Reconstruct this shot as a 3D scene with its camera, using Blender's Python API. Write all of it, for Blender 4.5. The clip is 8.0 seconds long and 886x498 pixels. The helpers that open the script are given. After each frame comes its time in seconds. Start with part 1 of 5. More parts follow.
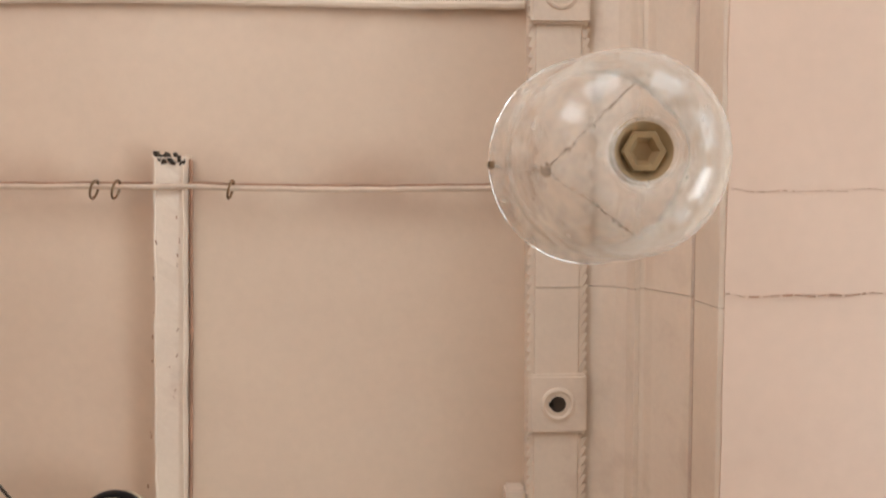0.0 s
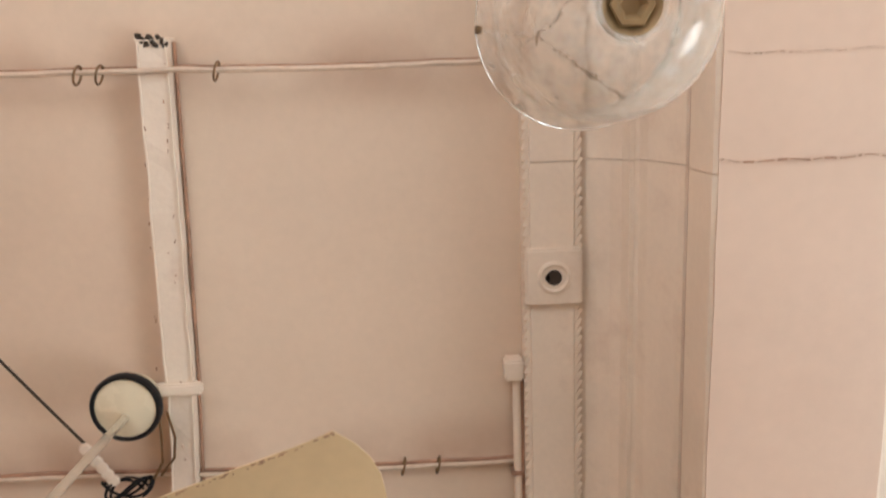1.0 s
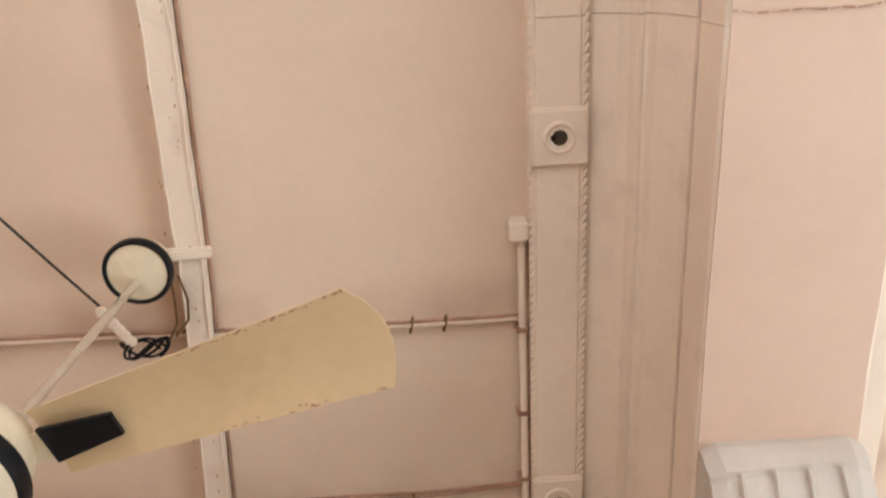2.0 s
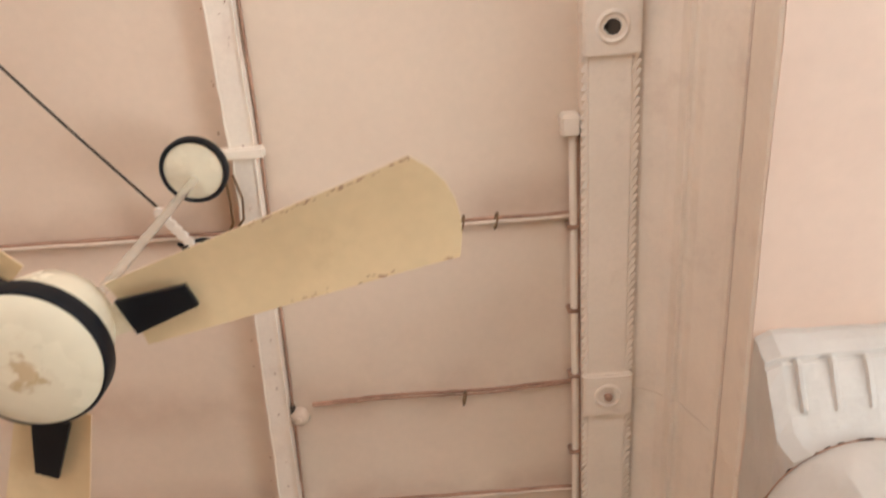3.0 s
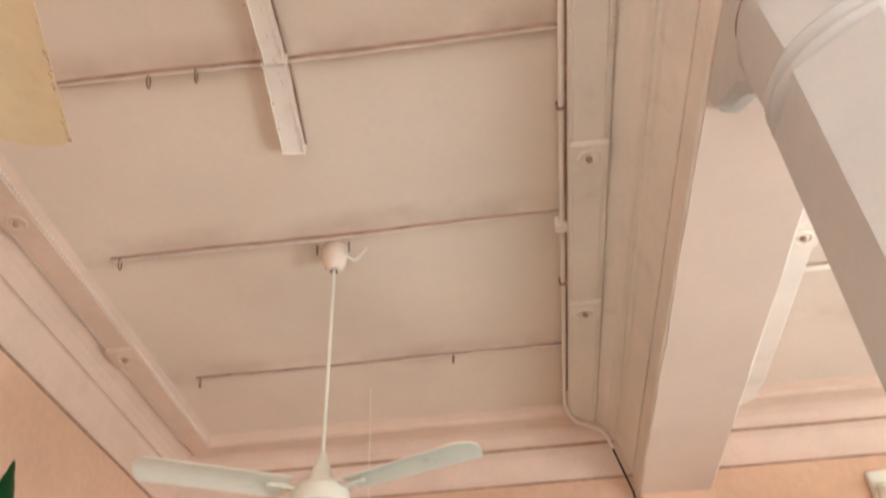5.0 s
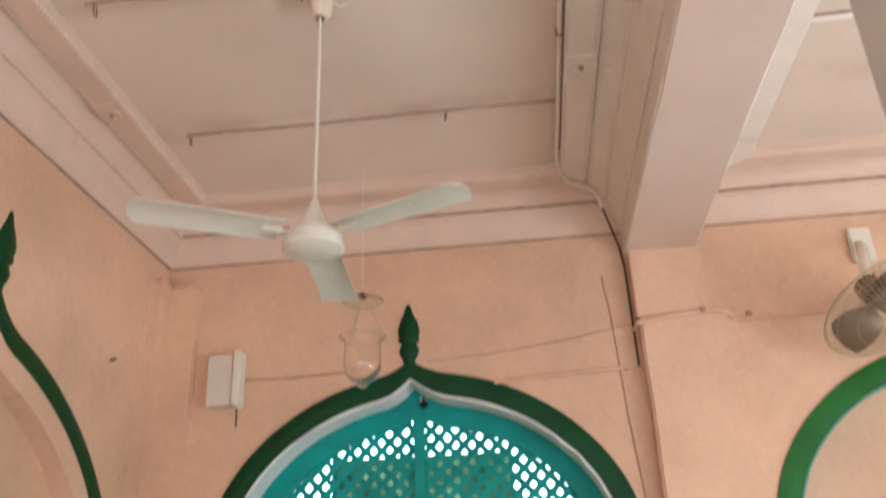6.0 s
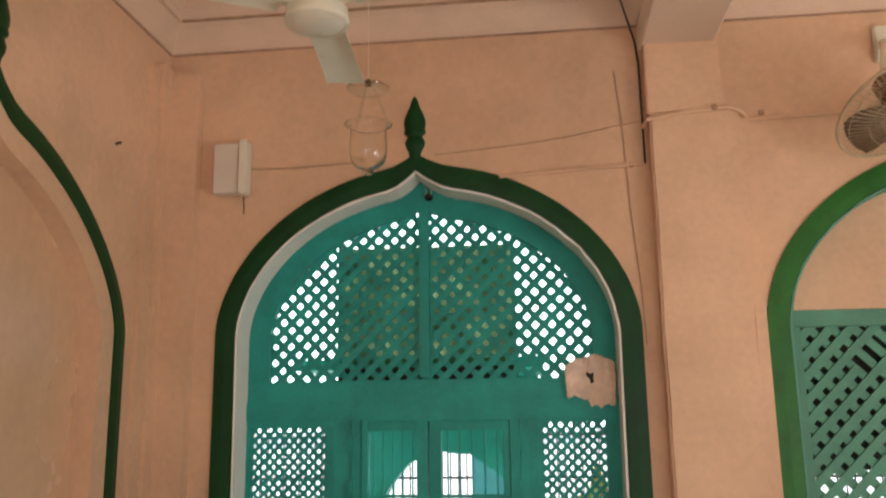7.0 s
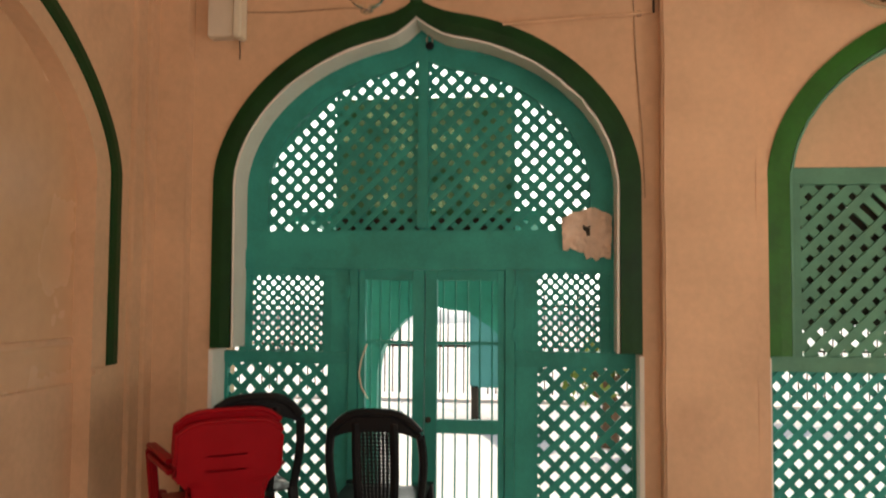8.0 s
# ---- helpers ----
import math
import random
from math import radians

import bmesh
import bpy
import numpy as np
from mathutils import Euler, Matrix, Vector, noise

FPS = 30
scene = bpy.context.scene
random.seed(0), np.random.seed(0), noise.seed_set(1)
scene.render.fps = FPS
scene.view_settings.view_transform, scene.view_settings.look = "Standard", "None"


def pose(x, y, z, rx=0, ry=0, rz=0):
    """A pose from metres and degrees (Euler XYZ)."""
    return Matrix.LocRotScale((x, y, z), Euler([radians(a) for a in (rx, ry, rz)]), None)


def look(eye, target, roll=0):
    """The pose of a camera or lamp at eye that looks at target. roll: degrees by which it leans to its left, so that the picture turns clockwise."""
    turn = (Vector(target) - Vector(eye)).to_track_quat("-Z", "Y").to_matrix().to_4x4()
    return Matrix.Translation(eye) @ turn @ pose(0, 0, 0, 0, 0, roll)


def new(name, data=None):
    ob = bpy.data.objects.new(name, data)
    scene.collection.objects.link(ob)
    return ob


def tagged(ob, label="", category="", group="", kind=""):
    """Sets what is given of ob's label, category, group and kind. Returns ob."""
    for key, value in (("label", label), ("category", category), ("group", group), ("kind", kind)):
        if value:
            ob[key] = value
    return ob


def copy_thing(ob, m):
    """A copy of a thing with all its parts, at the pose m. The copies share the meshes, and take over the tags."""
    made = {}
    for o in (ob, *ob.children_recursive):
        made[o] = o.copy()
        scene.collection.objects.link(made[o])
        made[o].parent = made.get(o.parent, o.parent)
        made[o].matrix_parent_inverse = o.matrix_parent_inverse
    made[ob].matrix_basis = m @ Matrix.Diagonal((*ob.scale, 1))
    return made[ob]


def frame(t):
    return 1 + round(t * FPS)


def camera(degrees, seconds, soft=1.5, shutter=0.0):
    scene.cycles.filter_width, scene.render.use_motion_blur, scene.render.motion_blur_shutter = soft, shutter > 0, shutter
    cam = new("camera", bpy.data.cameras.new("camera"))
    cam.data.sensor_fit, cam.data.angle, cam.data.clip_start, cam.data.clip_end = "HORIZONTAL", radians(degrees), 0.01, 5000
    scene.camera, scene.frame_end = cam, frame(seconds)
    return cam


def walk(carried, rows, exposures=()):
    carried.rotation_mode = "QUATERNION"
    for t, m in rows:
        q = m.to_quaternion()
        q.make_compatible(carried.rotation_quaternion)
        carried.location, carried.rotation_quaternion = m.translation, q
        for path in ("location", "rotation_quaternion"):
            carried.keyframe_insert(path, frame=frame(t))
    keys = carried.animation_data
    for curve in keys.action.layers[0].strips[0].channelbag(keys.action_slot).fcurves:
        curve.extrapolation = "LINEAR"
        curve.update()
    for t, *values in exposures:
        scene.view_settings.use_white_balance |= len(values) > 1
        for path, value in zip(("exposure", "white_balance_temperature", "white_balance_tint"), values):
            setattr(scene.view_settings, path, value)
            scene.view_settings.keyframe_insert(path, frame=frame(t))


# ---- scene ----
cam = camera(57.3, 8.0, soft=2.0, shutter=0.4)
PATH = [
    (0, (0.173, 0.333, 1.93), (0.275, 0.457, 3.923), -39.6),
    (0.5, (0.17, 0.336, 1.928), (0.284, 0.602, 3.907), -23.9),
    (1, (0.189, 0.363, 1.93), (0.281, 0.755, 3.889), -15.4),
    (1.5, (0.195, 0.38, 1.929), (0.266, 0.921, 3.853), -10.7),
    (1.7, (0.194, 0.377, 1.93), (0.261, 0.983, 3.835), -9.5),
    (2.8, (0.148, 0.399, 1.909), (0.161, 1.252, 3.718), -4.7),
    (3, (0.132, 0.463, 1.886), (0.105, 1.309, 3.699), -2.7),
    (3.5, (0.125, 0.525, 1.866), (0.026, 1.516, 3.6), -0.8),
    (4, (0.154, 0.603, 1.830), (0.023, 1.799, 3.428), -2.5),
    (4.5, (0.173, 0.674, 1.792), (0.044, 2.049, 3.239), -3.1),
    (4.7, (0.186, 0.698, 1.785), (0.054, 2.140, 3.166), -2.9),
    (5.8, (0.204, 0.823, 1.705), (0.042, 2.582, 2.643), -2.8),
    (6, (0.203, 0.83, 1.69), (0.024, 2.644, 2.514), -2.4),
    (6.5, (0.193, 0.868, 1.622), (-0.005, 2.781, 2.172), -1.7),
    (7, (0.193, 0.882, 1.59), (-0.027, 2.831, 1.98), -0.8),
    (7.5, (0.221, 0.909, 1.507), (-0.03, 2.879, 1.74), 0.2),
    (8, (0.207, 0.923, 1.417), (-0.023, 2.906, 1.525), 0.4),
]
# the picture grows darker and warmer as the bright screens come into view
walk(cam, [(t, look(e, a, r)) for t, e, a, r in PATH],
     [(0, 0.34, 5800, 4), (1.5, 0.50, 5850, 4), (3.5, 0.91, 5600, 2), (4.7, 1.12, 5500, 1), (6.0, 0.88, 5250, 3), (6.5, 0.52, 6000, 6), (7.0, 0.32, 6400, 7), (7.5, 0.20, 6900, 8), (8.0, 0.06, 7600, 10)])


# ---- light ----
world = bpy.data.worlds.new("sky")
scene.world = world
world.use_nodes = True
wn = world.node_tree
sky = wn.nodes.new("ShaderNodeTexSky")
sky.sky_type = 'NISHITA'
sky.sun_disc = False
sky.sun_elevation = radians(42)
sky.sun_rotation = radians(-16)
wn.links.new(sky.outputs[0], wn.nodes["Background"].inputs[0])
wn.nodes["Background"].inputs[1].default_value = 0.15

sun = new("sun", bpy.data.lights.new("sun", 'SUN'))
sun.data.energy, sun.data.angle, sun.data.color = 5.0, radians(0.6), (1.0, 0.93, 0.82)
sun.matrix_world = look((-2.74, 9.53, 8.92), (0, 0, 0))


def opening_light(name, eye, target, width, height, power, colour):
    lamp = new(name, bpy.data.lights.new(name, 'AREA'))
    lamp.data.shape, lamp.data.size, lamp.data.size_y = 'RECTANGLE', width, height
    lamp.data.energy, lamp.data.color = power, colour
    lamp.matrix_world = look(eye, target)
    return lamp


DAY = (1.0, 0.98, 0.93)
# daylight of the open arches behind the camera and along the courtyard side
for x, power in ((-0.5, 25), (2.6, 25)):
    opening_light("daylight_back", (x, -2.62, 1.45), (x, 0, 1.6), 1.7, 2.5, power, DAY)
# the sunlit court throws its light up under the aisle ceiling
for y, power in ((-1.0, 16), (1.6, 52), (3.9, 7)):
    opening_light("daylight_court", (4.22, y, 1.0), (2.3, y + 0.3, 3.4), 1.7, 1.6, power, DAY)
# added lamp in an assumed doorway out of view, brightens the right-hand cornice
opening_light("side_fill", (-1.82, -1.75, 1.45), (0, -1.75, 1.6), 1.2, 2.5, 25, DAY)


# ---- materials ----
def material(name, base, rough=0.5, vary=0.06, scale=3.0, grain=60.0, bump=0.15, metal=0.0, dark=None, stain=0.0, stain_scale=2.0, per_piece=0.0, spec=0.4):
    """Base colour with two scales of noise, optional dirt patches, fine relief."""
    m = bpy.data.materials.new(name)
    m.use_nodes = True
    n, l = m.node_tree.nodes, m.node_tree.links
    b = n["Principled BSDF"]
    geo = n.new("ShaderNodeNewGeometry")
    big, fine = n.new("ShaderNodeTexNoise"), n.new("ShaderNodeTexNoise")
    big.inputs["Scale"].default_value, big.inputs["Detail"].default_value = scale, 5
    fine.inputs["Scale"].default_value, fine.inputs["Detail"].default_value = grain, 4
    for t in (big, fine):
        l.new(geo.outputs["Position"], t.inputs["Vector"])
    add = n.new("ShaderNodeMath")
    add.operation = 'MULTIPLY_ADD'
    l.new(fine.outputs[0], add.inputs[0])
    add.inputs[1].default_value = 0.35
    l.new(big.outputs[0], add.inputs[2])
    ramp = n.new("ShaderNodeMapRange")
    ramp.inputs[1].default_value, ramp.inputs[2].default_value = 0.4, 0.95
    ramp.inputs[3].default_value, ramp.inputs[4].default_value = 1 - vary * 1.6, 1 + vary
    l.new(add.outputs[0], ramp.inputs[0])
    mul = n.new("ShaderNodeVectorMath")
    mul.operation = 'SCALE'
    mul.inputs[0].default_value = base
    out = ramp.outputs[0]
    if per_piece:
        info = n.new("ShaderNodeObjectInfo")
        pr = n.new("ShaderNodeMapRange")
        pr.inputs[3].default_value, pr.inputs[4].default_value = 1 - per_piece, 1 + per_piece
        l.new(info.outputs["Random"], pr.inputs[0])
        pm = n.new("ShaderNodeMath")
        pm.operation = 'MULTIPLY'
        l.new(out, pm.inputs[0])
        l.new(pr.outputs[0], pm.inputs[1])
        out = pm.outputs[0]
    l.new(out, mul.inputs[3])
    colour = mul.outputs[0]
    if stain:
        blot = n.new("ShaderNodeTexNoise")
        blot.inputs["Scale"].default_value, blot.inputs["Detail"].default_value = stain_scale, 9
        blot.inputs["Roughness"].default_value = 0.68
        l.new(geo.outputs["Position"], blot.inputs["Vector"])
        lim = n.new("ShaderNodeMapRange")
        lim.inputs[1].default_value, lim.inputs[2].default_value = 0.56, 0.72
        lim.inputs[4].default_value = stain
        l.new(blot.outputs[0], lim.inputs[0])
        mix = n.new("ShaderNodeMix")
        mix.data_type = 'RGBA'
        l.new(lim.outputs[0], mix.inputs[0])
        l.new(colour, mix.inputs[6])
        mix.inputs[7].default_value = (*(dark or tuple(c * 0.45 for c in base)), 1)
        colour = mix.outputs[2]
    l.new(colour, b.inputs["Base Color"])
    rr = n.new("ShaderNodeMapRange")
    rr.inputs[3].default_value, rr.inputs[4].default_value = max(rough - 0.1, 0.02), min(rough + 0.12, 1)
    l.new(big.outputs[0], rr.inputs[0])
    l.new(rr.outputs[0], b.inputs["Roughness"])
    b.inputs["Metallic"].default_value = metal
    b.inputs["Specular IOR Level"].default_value = spec
    if bump:
        bp = n.new("ShaderNodeBump")
        bp.inputs["Strength"].default_value, bp.inputs["Distance"].default_value = bump, 0.006
        l.new(add.outputs[0], bp.inputs["Height"])
        l.new(bp.outputs[0], b.inputs["Normal"])
    return m


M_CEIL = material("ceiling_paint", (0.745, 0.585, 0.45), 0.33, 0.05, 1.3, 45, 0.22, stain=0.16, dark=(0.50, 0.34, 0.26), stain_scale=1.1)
M_TRIM = material("trim_paint", (0.83, 0.70, 0.575), 0.45, 0.06, 4, 70, 0.35, stain=0.25, dark=(0.45, 0.29, 0.21), stain_scale=5)
M_PEACH = material("peach_trim_paint", (0.72, 0.515, 0.38), 0.42, 0.07, 4, 60, 0.4, stain=0.3, dark=(0.46, 0.26, 0.16), stain_scale=4, spec=0.2)
M_BEAM = material("beam_paint", (0.69, 0.505, 0.385), 0.45, 0.05, 1.6, 30, 0.25, stain=0.14, dark=(0.5, 0.33, 0.24), stain_scale=1.8)
M_WALL = material("wall_paint", (0.71, 0.445, 0.285), 0.50, 0.13, 1.4, 26, 0.6, stain=0.42, dark=(0.50, 0.29, 0.19), stain_scale=1.6, spec=0.2)
M_NICHE = material("niche_paint", (0.71, 0.435, 0.265), 0.27, 0.10, 1.2, 18, 0.5, stain=0.28, dark=(0.52, 0.3, 0.18), stain_scale=2.4, spec=0.5)
M_WHITE = material("lime_white", (0.78, 0.74, 0.68), 0.6, 0.06, 6, 50, 0.5, stain=0.3, dark=(0.5, 0.42, 0.34), stain_scale=6)
M_COLUMN = material("column_white", (0.57, 0.51, 0.445), 0.5, 0.06, 5, 60, 0.6, stain=0.2, dark=(0.62, 0.5, 0.4), stain_scale=4)
M_BAND = material("band_green", (0.006, 0.048, 0.011), 0.4, 0.2, 6, 40, 0.4, stain=0.3, dark=(0.012, 0.08, 0.03), stain_scale=5, spec=0.22)
M_BAND2 = material("band_bright_green", (0.022, 0.135, 0.016), 0.4, 0.2, 6, 40, 0.5, stain=0.45, dark=(0.012, 0.09, 0.012), stain_scale=6, spec=0.3)
M_LATT = material("lattice_green", (0.030, 0.31, 0.265), 0.45, 0.16, 5, 60, 0.4, stain=0.3, dark=(0.03, 0.14, 0.09), stain_scale=7, per_piece=0.1, spec=0.2)
M_LATT2 = material("lattice_dusty", (0.10, 0.27, 0.18), 0.55, 0.15, 5, 60, 0.4, stain=0.3, dark=(0.06, 0.16, 0.11), stain_scale=7, per_piece=0.08)
M_DULL_BROWN = material("dull_brown", (0.42, 0.245, 0.165), 0.9, 0.3, 14, 90, 0.2)
M_BLACK = material("black_plastic", (0.010, 0.010, 0.012), 0.36, 0.1, 8, 90, 0.1, spec=0.18)
M_BLADE = material("cream_blade", (0.70, 0.52, 0.30), 0.38, 0.07, 5, 40, 0.1, stain=0.35, dark=(0.40, 0.23, 0.09), stain_scale=4)
M_CREAM = material("cream_enamel", (0.76, 0.66, 0.48), 0.25, 0.05, 8, 40, 0.05, stain=0.45, dark=(0.55, 0.36, 0.18), stain_scale=7)
M_IVORY = material("ivory_enamel", (0.74, 0.66, 0.52), 0.3, 0.05, 8, 40, 0.05)
M_STEEL = material("bright_steel", (0.75, 0.70, 0.62), 0.22, 0.08, 20, 120, 0.05, metal=0.8)
M_WIRE = material("dark_wire", (0.05, 0.035, 0.025), 0.6, 0.2, 30, 90, 0.0)
M_RED = material("red_plastic", (0.33, 0.003, 0.010), 0.36, 0.08, 6, 60, 0.08, spec=0.22)
M_FLOOR = material("floor_stone", (0.58, 0.51, 0.43), 0.35, 0.12, 2, 40, 0.2)
M_GROUND = material("yard_paving", (0.77, 0.765, 0.75), 0.8, 0.12, 1.0, 14, 0.4)
M_BOX = material("speaker_white", (0.70, 0.60, 0.48), 0.5, 0.05, 6, 60, 0.1)
M_DARKB = material("dark_board", (0.035, 0.028, 0.02), 0.7, 0.2, 5, 40, 0.2)
M_BROWN = material("brown_metal", (0.20, 0.12, 0.06), 0.4, 0.15, 12, 60, 0.2, metal=0.4)
M_AMBER = material("amber_brass", (0.33, 0.215, 0.10), 0.5, 0.2, 12, 60, 0.2, metal=0.15)
M_DUSTY = material("dusty_wire", (0.46, 0.28, 0.18), 0.8, 0.2, 14, 60, 0.1)
M_TAN = material("tan_wire", (0.50, 0.36, 0.22), 0.4, 0.1, 12, 60, 0.1, metal=0.3)
M_ROD = material("sooty_pipe_paint", (0.67, 0.525, 0.405), 0.5, 0.15, 9, 60, 0.3, stain=0.5, dark=(0.34, 0.2, 0.13), stain_scale=9)
M_PAPER = material("torn_board", (0.78, 0.58, 0.46), 0.85, 0.12, 12, 60, 0.6, stain=0.4, dark=(0.34, 0.2, 0.12), stain_scale=14)
M_LEAF = material("leaf", (0.19, 0.28, 0.06), 0.55, 0.3, 3, 30, 0.2)
M_BARK = material("bark", (0.12, 0.08, 0.05), 0.9, 0.25, 9, 40, 0.6)
M_TEAL = material("teal_shutter", (0.06, 0.33, 0.33), 0.5, 0.1, 3, 40, 0.2)
M_YARDW = material("yard_wall", (0.86, 0.78, 0.72), 0.8, 0.1, 2, 30, 0.4)


def soot_shade_joints(m, axis, places, reach, strength, soot):
    """Uneven soot and soft shade, both put into the colour along the slab joints."""
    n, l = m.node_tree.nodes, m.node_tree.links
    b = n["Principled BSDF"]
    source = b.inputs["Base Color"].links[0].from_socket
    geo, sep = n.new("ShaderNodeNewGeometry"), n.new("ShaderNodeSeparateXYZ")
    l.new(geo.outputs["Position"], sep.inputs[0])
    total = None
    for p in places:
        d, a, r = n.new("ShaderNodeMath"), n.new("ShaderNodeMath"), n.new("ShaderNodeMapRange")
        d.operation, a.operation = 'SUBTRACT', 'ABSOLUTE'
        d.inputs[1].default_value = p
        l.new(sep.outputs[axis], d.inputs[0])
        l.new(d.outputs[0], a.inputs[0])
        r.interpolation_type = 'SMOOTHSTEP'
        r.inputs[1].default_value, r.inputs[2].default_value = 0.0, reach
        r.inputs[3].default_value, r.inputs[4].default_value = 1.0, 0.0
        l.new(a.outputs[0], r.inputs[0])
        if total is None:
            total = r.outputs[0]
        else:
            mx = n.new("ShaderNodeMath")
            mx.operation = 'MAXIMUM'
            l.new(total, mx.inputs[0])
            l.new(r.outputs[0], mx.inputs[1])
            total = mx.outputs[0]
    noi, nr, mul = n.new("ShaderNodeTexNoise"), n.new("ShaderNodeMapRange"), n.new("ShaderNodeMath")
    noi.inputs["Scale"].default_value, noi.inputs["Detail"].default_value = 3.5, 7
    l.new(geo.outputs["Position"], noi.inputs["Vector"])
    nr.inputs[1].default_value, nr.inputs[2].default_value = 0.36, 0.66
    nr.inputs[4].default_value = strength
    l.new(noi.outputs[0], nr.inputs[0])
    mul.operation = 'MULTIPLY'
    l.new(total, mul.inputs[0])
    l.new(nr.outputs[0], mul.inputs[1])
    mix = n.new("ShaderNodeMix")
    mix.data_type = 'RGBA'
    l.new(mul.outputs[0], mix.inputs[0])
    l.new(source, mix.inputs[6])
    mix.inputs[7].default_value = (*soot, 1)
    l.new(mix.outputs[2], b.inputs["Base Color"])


def blotch(m, centre, reach, tone):
    """One ragged rusty blotch on a painted surface."""
    n, l = m.node_tree.nodes, m.node_tree.links
    b = n["Principled BSDF"]
    source = b.inputs["Base Color"].links[0].from_socket
    geo, noi, off, dist, rng, mix = (n.new("ShaderNode" + k) for k in ("NewGeometry", "TexNoise", "VectorMath", "VectorMath", "MapRange", "Mix"))
    noi.inputs["Scale"].default_value, noi.inputs["Detail"].default_value = 28, 5
    l.new(geo.outputs["Position"], noi.inputs["Vector"])
    off.operation, dist.operation = 'MULTIPLY_ADD', 'DISTANCE'
    l.new(noi.outputs["Color"], off.inputs[0])
    off.inputs[1].default_value = (0.11, 0.11, 0)
    l.new(geo.outputs["Position"], off.inputs[2])
    l.new(off.outputs[0], dist.inputs[0])
    dist.inputs[1].default_value = centre
    rng.inputs[1].default_value, rng.inputs[2].default_value = reach * 0.75, reach
    rng.inputs[3].default_value, rng.inputs[4].default_value = 0.75, 0.0
    l.new(dist.outputs["Value"], rng.inputs[0])
    mix.data_type = 'RGBA'
    l.new(rng.outputs[0], mix.inputs[0])
    l.new(source, mix.inputs[6])
    mix.inputs[7].default_value = (*tone, 1)
    l.new(mix.outputs[2], b.inputs["Base Color"])


blotch(M_CREAM, (-0.459, 1.139, 2.885), 0.034, (0.50, 0.33, 0.16))
# browns the paint beside each joint: soot plus the soft shade next to the pipes
soot_shade_joints(M_CEIL, 1, (-0.15, 0.30, 1.30, 1.88, 2.26, 3.12, 4.10), 0.14, 0.5, (0.40, 0.24, 0.16))


def glass_material(name, tint, rough=0.02):
    m = bpy.data.materials.new(name)
    m.use_nodes = True
    b = m.node_tree.nodes["Principled BSDF"]
    b.inputs["Base Color"].default_value = (*tint, 1)
    b.inputs["Transmission Weight"].default_value = 1.0
    b.inputs["Roughness"].default_value = rough
    b.inputs["IOR"].default_value = 1.45
    n, l = m.node_tree.nodes, m.node_tree.links
    noi, bp = n.new("ShaderNodeTexNoise"), n.new("ShaderNodeBump")
    noi.inputs["Scale"].default_value = 22
    bp.inputs["Strength"].default_value, bp.inputs["Distance"].default_value = 0.05, 0.004
    l.new(noi.outputs[0], bp.inputs["Height"])
    l.new(bp.outputs[0], b.inputs["Normal"])
    return m


M_GLASS = glass_material("lamp_glass", (0.97, 0.95, 0.92))
# a film of dust on the glass
M_JAR = glass_material("jar_glass", (0.97, 0.96, 0.93))
gn, gl = M_GLASS.node_tree.nodes, M_GLASS.node_tree.links
dust, film, dn, dr = gn.new("ShaderNodeBsdfDiffuse"), gn.new("ShaderNodeMixShader"), gn.new("ShaderNodeTexNoise"), gn.new("ShaderNodeMapRange")
dust.inputs[0].default_value = (0.78, 0.70, 0.62, 1)
dn.inputs["Scale"].default_value, dn.inputs["Detail"].default_value = 11, 7
dr.inputs[1].default_value, dr.inputs[2].default_value = 0.38, 0.72
dr.inputs[3].default_value, dr.inputs[4].default_value = 0.09, 0.34
gl.new(dn.outputs[0], dr.inputs[0])
gl.new(dr.outputs[0], film.inputs[0])
gl.new(gn["Principled BSDF"].outputs[0], film.inputs[1])
gl.new(dust.outputs[0], film.inputs[2])
gl.new(film.outputs[0], gn["Material Output"].inputs[0])


def cloth_material():
    m = bpy.data.materials.new("shade_cloth")
    m.use_nodes = True
    n, l = m.node_tree.nodes, m.node_tree.links
    b, out = n["Principled BSDF"], n["Material Output"]
    b.inputs["Base Color"].default_value = (0.05, 0.22, 0.11, 1)
    b.inputs["Roughness"].default_value = 0.9
    tl, tr, mix, mix2 = n.new("ShaderNodeBsdfTranslucent"), n.new("ShaderNodeBsdfTransparent"), n.new("ShaderNodeMixShader"), n.new("ShaderNodeMixShader")
    tl.inputs[0].default_value = (0.03, 0.085, 0.04, 1)
    tr.inputs[0].default_value = (0.56, 0.62, 0.46, 1)
    noi = n.new("ShaderNodeTexNoise")
    noi.inputs["Scale"].default_value = 6
    noi.inputs["Detail"].default_value = 5
    mr = n.new("ShaderNodeMapRange")
    mr.inputs[1].default_value, mr.inputs[2].default_value = 0.35, 0.7
    mr.inputs[3].default_value, mr.inputs[4].default_value = 0.06, 0.46
    geo = n.new("ShaderNodeNewGeometry")
    l.new(geo.outputs["Position"], noi.inputs["Vector"])
    l.new(noi.outputs[0], mr.inputs[0])
    mix.inputs[0].default_value = 0.5
    l.new(b.outputs[0], mix.inputs[1])
    l.new(tl.outputs[0], mix.inputs[2])
    l.new(mr.outputs[0], mix2.inputs[0])
    l.new(mix.outputs[0], mix2.inputs[1])
    l.new(tr.outputs[0], mix2.inputs[2])
    l.new(mix2.outputs[0], out.inputs[0])
    return m


M_CLOTH = cloth_material()


